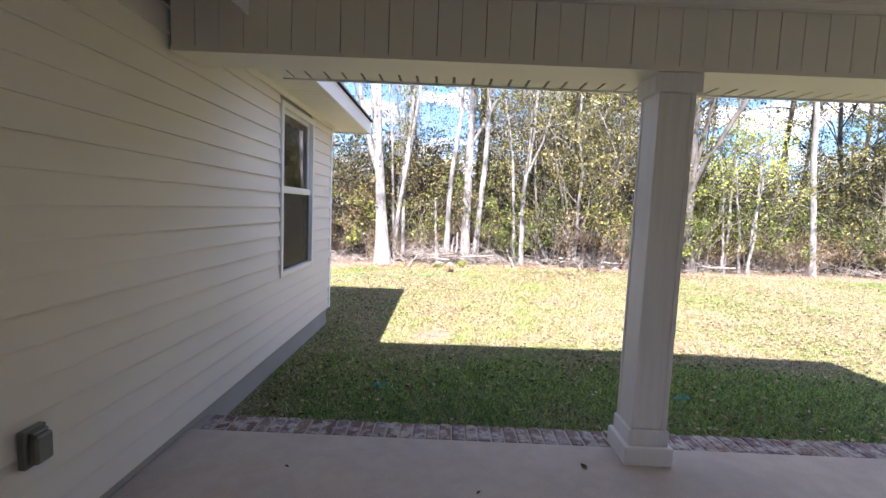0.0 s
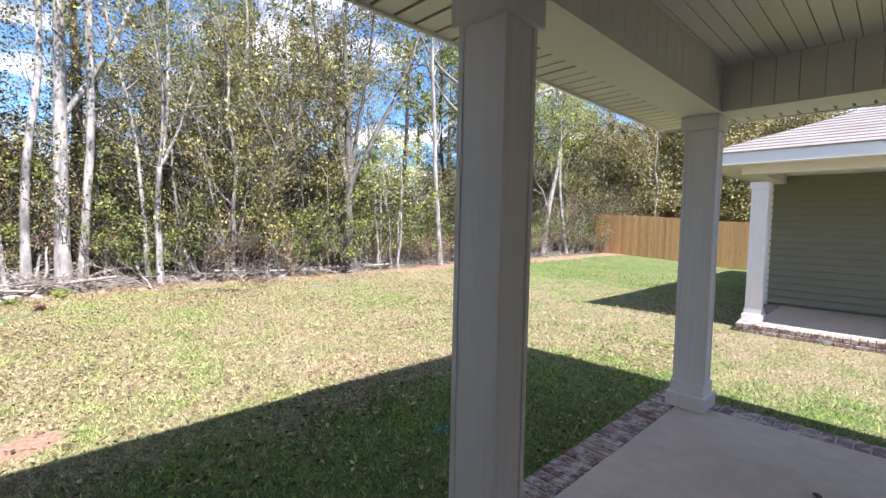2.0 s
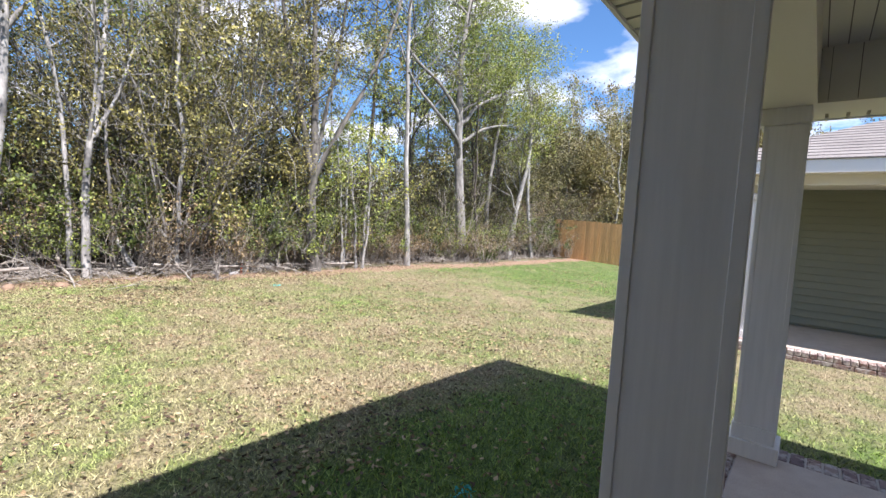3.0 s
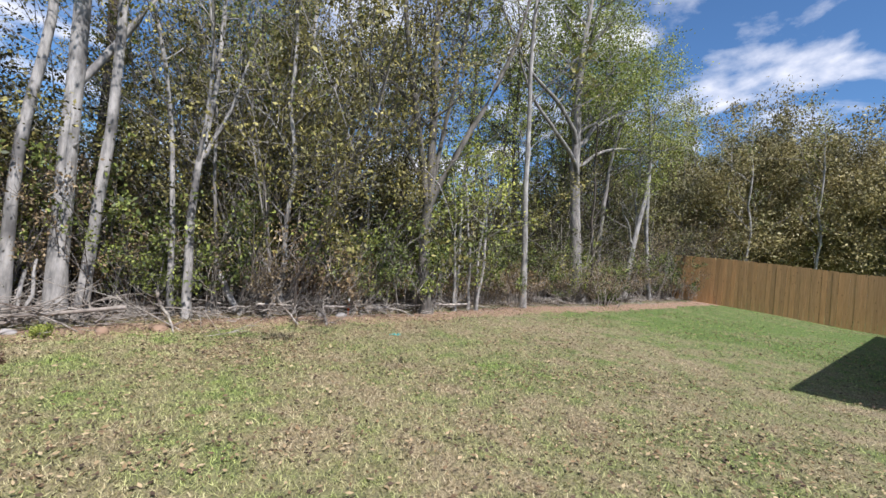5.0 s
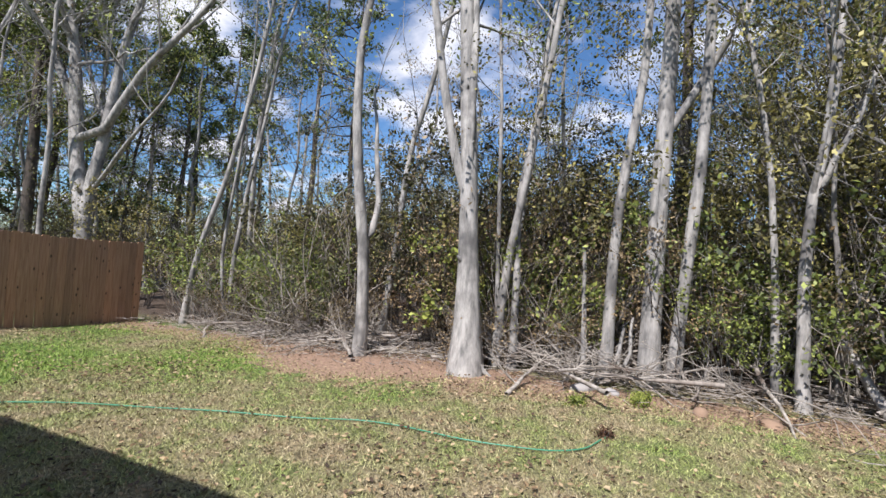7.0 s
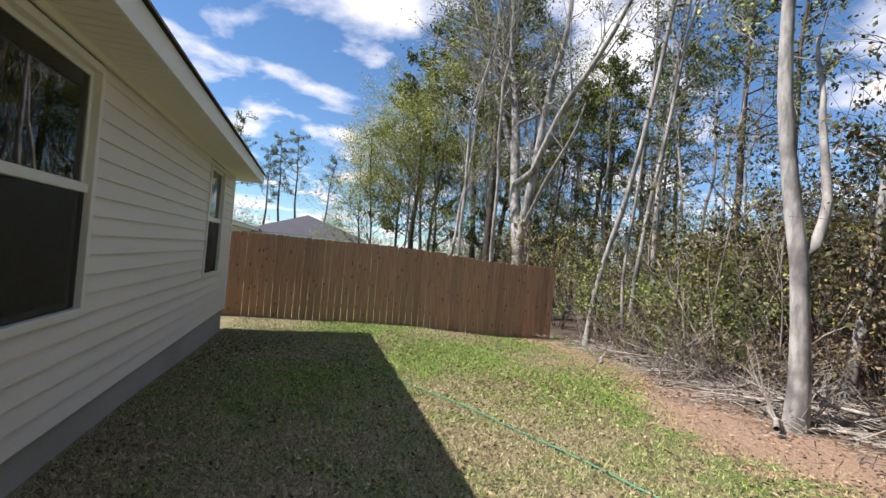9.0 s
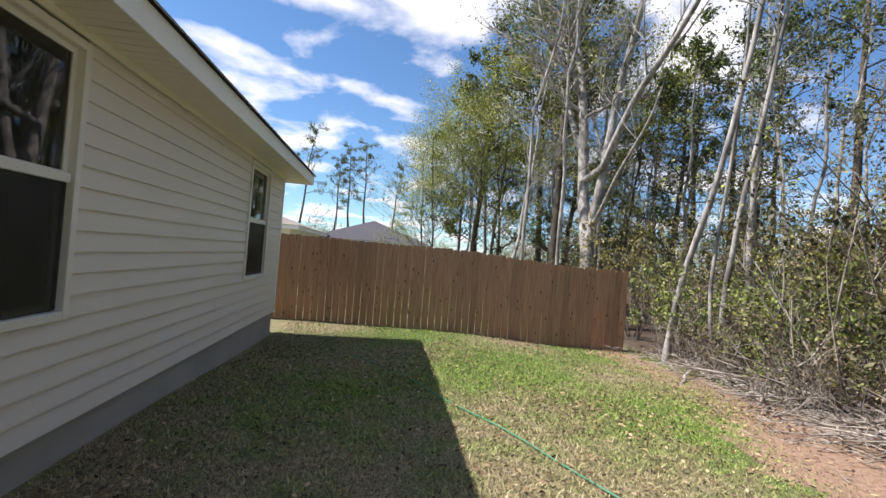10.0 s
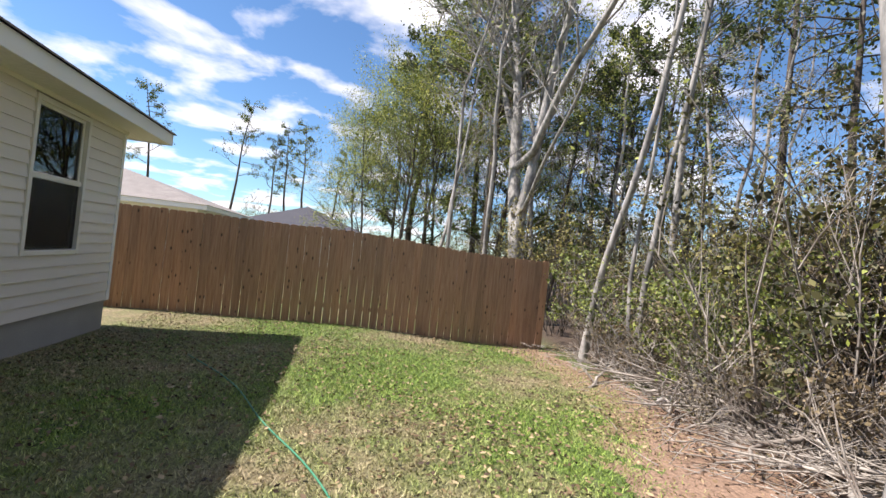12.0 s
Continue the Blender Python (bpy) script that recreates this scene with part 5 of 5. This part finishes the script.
    copies(bare[1], [(rng.uniform(23, 30), rng.uniform(6, 14), 1) for _ in range(8)], (0.9, 1.2), 82)
    protos += [deep, mass, soft, faroak, yard]
    for ob in (*protos, *bare, *bushes):
        for o in (*ob.children_recursive, ob):
            bpy.data.objects.remove(o)


def dead_wood():
    rng = np.random.default_rng(77)
    protos = []
    for k in range(5):
        t = empty("fallen_branch", (0, 0, -50), label="pale dead branch lying in the brush at the woods' edge", category="branch")
        out, tips = [], []
        L = (1.4, 2.2, 0.9, 1.8, 2.8)[k]
        p = crooked(rng, (-L / 2, 0, 0.05), (L / 2, rng.uniform(-0.2, 0.2), 0.16), 7, 0.04)
        out.append(tube(p, np.linspace(0.02 + 0.004 * k, 0.007, 7), 6))
        for _ in range(7):
            q = p[rng.integers(1, 6)]
            grow(rng, q, np.array([rng.uniform(0.2, 1), rng.uniform(-1, 1), rng.uniform(0, 0.8)]), L * rng.uniform(0.2, 0.5), 0.012, 1, 0.0, out, tips, (2, 4))
        v, f = join(out)
        part("limb", raw_mesh("limb", v, f, B_DEAD, True), None, t)
        protos.append(t)
    r = random.Random(8)
    spots = []
    for c, w, n in ((-4.6, 1.6, 26), (-6.6, 1.0, 10), (0.4, 1.6, 18), (4.4, 1.8, 24), (10, 6, 14), (-1.5, 2.0, 8)):
        for _ in range(n):
            x = r.gauss(c, w * 0.6)
            spots.append((x, float(edge_y(x)) + r.uniform(0.1, 1.5)))
    for i, (x, y) in enumerate(spots):
        c = copy_thing(protos[i % 5], pose(x, y, gz(x, y) + r.uniform(0, 0.12), r.uniform(-25, 25), r.uniform(-14, 14), r.uniform(0, 360)))
        s = r.uniform(0.5, 1.0)
        c.scale = (s, s, s)
    for ob in protos:
        for o in (*ob.children_recursive, ob):
            bpy.data.objects.remove(o)
    # small twigs, too many to count
    n = 5000
    x = np.concatenate([rng.uniform(-9.5, 20, n // 2), rng.normal(-4.8, 1.6, n // 4), rng.normal(3, 3, n - n // 2 - n // 4)])
    y = edge_y(x) + rng.normal(0.9, 0.5, n)
    a, l, t = rng.uniform(0, 6.28, n), rng.uniform(0.1, 0.5, n), rng.uniform(0, 0.5, n) ** 2
    d = np.stack([np.cos(a), np.sin(a), t], -1) * l[:, None]
    c = np.stack([x, y, ground_z(x, y) + rng.uniform(0.0, 0.15, n)], -1)
    w = np.stack([-np.sin(a), np.cos(a), a * 0], -1) * rng.uniform(0.003, 0.008, (n, 1))
    u = np.array([0, 0, 0.008])
    v = np.stack([c - w, c + w, c + u, c + d], 1).reshape(-1, 3)
    i = np.arange(n)[:, None] * 4
    f = np.concatenate([i + [0, 1, 3], i + [1, 2, 3], i + [2, 0, 3]])
    tagged(new("twig_litter", raw_mesh("twig_litter", v, f, B_DEAD)), label="pale broken twigs littering the woods' edge", category="twigs", kind="stuff")


woods()
dead_wood()


# ---- grass ----
def add_lush_shade(me, x, y, k):
    at = me.attributes.new("lush_shade", "FLOAT", "POINT")
    at.data.foreach_set("value", np.repeat(lush_shade_at(x, y), k).astype(np.float32))
    return me


def grass():
    rng = np.random.default_rng(3)
    n = 520000
    x, y = rng.uniform(-10.0, 20, n * 4), rng.uniform(1.0, 13, n * 4)
    away = np.hypot(np.maximum(0, np.abs(x + 1.5) - 4), np.maximum(0, np.abs(y - 7.5) - 3.0))
    keep = rng.uniform(0, 1, n * 4) < np.exp(-away / 3.5)
    keep &= y < edge_y(x) - 0.15 - 1.0 * np.exp(-((x + 3.4) / 1.8) ** 2) + rng.normal(0, 0.3, n * 4)
    keep &= ~((x < WX) & (y < WY)) & ~((x < PX1) & (y < PY1)) & (x < 19.8) & ~((x > 8.1) & (y < 2.9))
    keep &= np.exp(-((x - 0.12) / 0.3) ** 2 - ((y - 4.95) / 0.18) ** 2) < 0.4
    x, y = x[keep][:n], y[keep][:n]
    n = len(x)
    z = ground_z(x, y)
    k = 1 + 0.5 * lush_shade_at(x, y)
    h, w = rng.uniform(0.010, 0.034, n) * k, rng.uniform(0.0025, 0.0055, n)
    a, l = rng.uniform(0, 6.28, n), rng.normal(0, 0.026, (n, 2))
    c, s = np.cos(a) * w, np.sin(a) * w
    v = np.stack([np.stack([x - c, y - s, z - 0.004], -1), np.stack([x + c, y + s, z - 0.004], -1), np.stack([x + l[:, 0], y + l[:, 1], z + h], -1)], 1).reshape(-1, 3)
    ob = new("grass", add_lush_shade(raw_mesh("grass", v, np.arange(n * 3).reshape(n, 3), M_BLADE), x, y, 3))
    tagged(ob, label="short mown grass, green and straw coloured, on the lawn", category="grass", kind="stuff")
    m = 210000
    x, y = rng.uniform(-10.0, 20, m), rng.uniform(2.6, 15.5, m)
    away = np.hypot(np.maximum(0, np.abs(x + 1.5) - 5), np.maximum(0, np.abs(y - 8) - 4.0))
    k = (rng.uniform(0, 1, m) < np.exp(-away / 9)) & ~((x < WX + 0.1) & (y < WY + 0.1)) & ~((x > 8) & (y < 3.0)) & ~((x < PX1) & (y < PY1))
    patch = 0.5 + 0.5 * np.sin(x * 1.3 + 2 * np.sin(y * 0.9)) * np.sin(y * 1.7 + x * 0.4)
    k &= rng.uniform(0, 1, m) < 0.2 + 0.8 * patch ** 2
    x, y = x[k], y[k]
    m = len(x)
    cen = np.stack([x, y, ground_z(x, y) + 0.015 + rng.uniform(0, 0.03, m)], -1)
    v, f = leaves(rng, cen, 1, 0.001, 0.022, 1)
    v[:, 2] = (v[:, 2] - np.repeat(cen[:, 2], 4)) * 0.45 + np.repeat(cen[:, 2], 4)
    ob = new("fallen_leaves", raw_mesh("fallen_leaves", v, f, L_LITTER))
    tagged(ob, label="dry brown leaves scattered over the lawn", category="leaves", kind="stuff")


grass()


# ---- small things in the yard ----
M_HOSE = painted("green_hose", (0.05, 0.24, 0.14), 0.4, 0.1)
M_STONE = painted("pale_stone", (0.34, 0.32, 0.30), 0.9, 0.15, (1, 1, 1), 0.6)
M_CLAY = painted("orange_clay", (0.27, 0.18, 0.12), 0.95, 0.15, (1, 1, 1), 0.6)
M_BLUE = painted("blue_tape", (0.05, 0.09, 0.17), 0.5, 0.1)
M_ORANGE = painted("orange_paint", (0.70, 0.12, 0.03), 0.5, 0.05)


def hose():
    pts = [(-6.9, 6.8), (-5.85, 7.48), (-4.83, 7.91), (-4.05, 8.28), (-3.4, 8.5), (-2.7, 8.76), (-2.1, 8.95), (-1.52, 9.2), (-0.37, 9.29), (0.2, 9.5), (0.4, 9.88)]
    cu = bpy.data.curves.new("garden_hose", "CURVE")
    cu.dimensions = "3D"
    cu.bevel_depth, cu.bevel_resolution, cu.resolution_u = 0.006, 2, 8
    sp = cu.splines.new("BEZIER")
    sp.bezier_points.add(len(pts) - 1)
    for bp, (x, y) in zip(sp.bezier_points, pts):
        bp.co = (x, y, gz(x, y) + 0.02)
        bp.handle_left_type = bp.handle_right_type = "AUTO"
    cu.materials.append(M_HOSE)
    tagged(new("garden_hose", cu), label="thin green garden hose lying across the lawn", category="hose")


def rock(name, x, y, size, material, label, seed):
    rng = random.Random(seed)
    bm = bmesh.new()
    bmesh.ops.create_icosphere(bm, subdivisions=2, radius=1.0)
    for v in bm.verts:
        n = v.co.normalized()
        v.co = Vector((n.x * size[0], n.y * size[1], n.z * size[2])) * (1 + 0.22 * noise.noise(n * 1.7 + Vector((seed, 0, 0))))
    ob = new(name, finish(name, bm, material, 0, True))
    ob.scale = (0.7, 0.7, 0.8)
    ob.location = (x, y, gz(x, y) + size[2] * 0.1)
    ob.rotation_euler = (0, 0, rng.uniform(0, 6))
    return tagged(ob, label=label, category="rock")


def seedling(name, x, y, h, leaf, label, per=14):
    t = shrub(name, int(x * 7 + 50), h * 0.5, h * 0.75, leaf, B_GREY, label, 7, per * 2, 0.026, 1)
    t.location = (x, y, gz(x, y))
    t["category"] = "plant"
    t.scale = (0.45, 0.45, 0.45)
    return t


hose()


def paint_mark(x, y, seed):
    rng = np.random.default_rng(seed)
    c = np.stack([rng.normal(0, 0.05, 40), rng.normal(0, 0.03, 40), rng.uniform(0.01, 0.03, 40)], -1)
    v, f = leaves(rng, c, 1, 0.001, 0.012)
    ob = new("paint_mark", raw_mesh("paint_mark", v, f, M_TEAL))
    ob.location = (x, y, gz(x, y))
    tagged(ob, label="turquoise utility paint mark sprayed on the grass", category="paint mark")


M_TEAL = painted("turquoise_paint", (0.05, 0.42, 0.40), 0.6, 0.1)
paint_mark(-0.24, 3.33, 5)
paint_mark(2.27, 3.33, 6)
paint_mark(4.84, 9.77, 7)
rock("stone", 0.08, 11.43, (0.28, 0.14, 0.09), M_STONE, "pale flat stone at the edge of the woods", 1)
rock("stone", 0.4, 11.45, (0.15, 0.10, 0.07), M_STONE, "pale flat stone at the edge of the woods", 2)
rock("clay_lump", 1.27, 11.12, (0.14, 0.11, 0.10), M_CLAY, "yellow clay lump at the edge of the lawn", 3)
rock("clay_lump", 1.9, 11.2, (0.26, 0.15, 0.07), M_CLAY, "flat orange clay lump at the lawn's edge", 4)
rock("stone", 4.8, 11.5, (0.22, 0.12, 0.07), M_STONE, "pale flat stone at the edge of the woods", 5)
rock("stone", 4.42, 11.5, (0.14, 0.11, 0.10), M_STONE, "pale grey stone at the edge of the woods", 6)
rock("stone", -6.05, 12.4, (0.15, 0.12, 0.11), M_STONE, "pale grey stone at the edge of the woods", 7)
seedling("seedling", 0.09, 10.71, 0.28, L_SPRING, "small yellow green seedling on the lawn")
seedling("seedling", 0.71, 11.12, 0.40, L_SPRING, "bushy yellow green seedling on the lawn", 20)
sd = seedling("wilted_seedling", 0.4, 9.93, 0.26, L_RED, "small wilted seedling tied with blue tape", 8)
boxpart("blue_tape", (-0.06, 0.05, -0.03, 0.03, 0.02, 0.12), M_BLUE, sd, "crumpled blue tape", 0.012)
bush = shrub("evergreen_bush", 61, 0.7, 0.75, L_GREEN, B_GREY, "small bright green bush at the woods' edge", 12, 40, 0.04, 1)
bush.location = (14.1, 11.5, gz(14.1, 11.5))
st = empty("marker_stake", (5.0, 11.6, gz(5.0, 11.6)), label="thin survey stake painted orange below a white top", category="stake")
boxpart("stake_body", (-0.02, 0.02, -0.01, 0.01, -0.05, 0.2), M_ORANGE, st, "orange painted wood", 0.002)
boxpart("stake_tip", (-0.02, 0.02, -0.01, 0.01, 0.2, 0.3), M_WHITE, st, "white painted top", 0.002)


def pole(name, x, y, top, r, label, seed):
    rng = np.random.default_rng(seed)
    t = empty(name, (x, y, gz(x, y)), label=label, category="trunk")
    v, f = tube(crooked(rng, (0, 0, -0.1), np.array(top), 7, 0.02), np.linspace(r, r * 0.6, 7), 9)
    part("stem", raw_mesh("stem", v, f, B_PALE, True), None, t)
    return t


pole("dead_stub", 0.05, 12.1, (-0.13, 0.1, 1.75), 0.04, "short broken pale stub standing at the lawn's edge", 1)
pole("dead_stub", 0.45, 12.1, (0.04, 0.1, 0.7), 0.035, "short broken pale stub standing at the lawn's edge", 2)
pole("dead_stub", 0.57, 12.15, (0.02, 0.05, 0.85), 0.03, "short broken pale stub standing at the lawn's edge", 3)
pole("leaning_snag", 3.2, 12.0, (-0.45, 0.5, 1.1), 0.06, "pale dead trunk leaning at the woods' edge", 4)
pole("leaning_snag", 4.1, 12.1, (-0.9, 0.4, 1.6), 0.035, "thin dead trunk leaning at the woods' edge", 5)
pole("leaning_snag", 3.9, 12.3, (-0.6, 0.5, 2.0), 0.03, "thin dead trunk leaning at the woods' edge", 6)
far_house("distant_house", 44.0, 54.0, -6.0, 3.6, 1.7, 0.4, M_SHINGLE_GREY, "distant house with a grey hip roof behind the fence")


def patio_leaf(x, y, a, s):
    bm = bmesh.new()
    pts = [(-1, 0, 0.1), (-0.3, 0.42, 0.28), (0.5, 0.3, 0.2), (1, 0, 0.05), (0.4, -0.34, 0.25), (-0.35, -0.4, 0.3)]
    c = bm.verts.new((0, 0, 0.02 * s))
    vs = [bm.verts.new((p[0] * s, p[1] * s, p[2] * s)) for p in pts]
    for i in range(6):
        bm.faces.new((c, vs[i], vs[(i + 1) % 6]))
    ob = new("dry_leaf", finish("dry_leaf", bm, M_DRY))
    ob.location, ob.rotation_euler = (x, y, PF + 0.002), (0, 0, a)
    tagged(ob, label="curled dark dry leaf on the patio slab", category="leaf")


M_DRY = painted("dark_dry_leaf", (0.06, 0.035, 0.025), 0.8, 0.2)
patio_leaf(3.0, 1.35, 0.4, 0.045)
patio_leaf(1.05, 2.02, 1.9, 0.03)
patio_leaf(-0.55, 1.9, 2.5, 0.018)
patio_leaf(0.45, 1.75, 0.9, 0.018)


# ---- bricks of the patio edge ----
def bricks():
    meshes = []
    rng = random.Random(11)
    for k in range(4):
        bm = bmesh.new()
        vs = box(bm, 0.0, 0.071, 0.0, 0.195, -0.115, 0.0)
        for v in vs:
            v.co += Vector((rng.uniform(-0.003, 0.003), rng.uniform(-0.004, 0.004), rng.uniform(-0.003, 0.002)))
        meshes.append(finish("brick", bm, M_BRICK, 0.006))
    x = WX + 0.02
    while x < PX1 - 0.08:
        ob = new("brick", meshes[rng.randrange(4)])
        ob.parent = border
        ob.location = (x, PY1 - 0.198 + rng.uniform(-0.003, 0.003), PF + rng.uniform(-0.003, 0.002))
        x += 0.081
    y = PY1 - 0.285
    while y > -3.4:
        ob = new("brick", meshes[rng.randrange(4)])
        ob.parent = border
        ob.location = (PX1 - 0.2, y + 0.071, PF + rng.uniform(-0.003, 0.002))
        ob.rotation_euler = (0, 0, radians(-90))
        y -= 0.081


bricks()
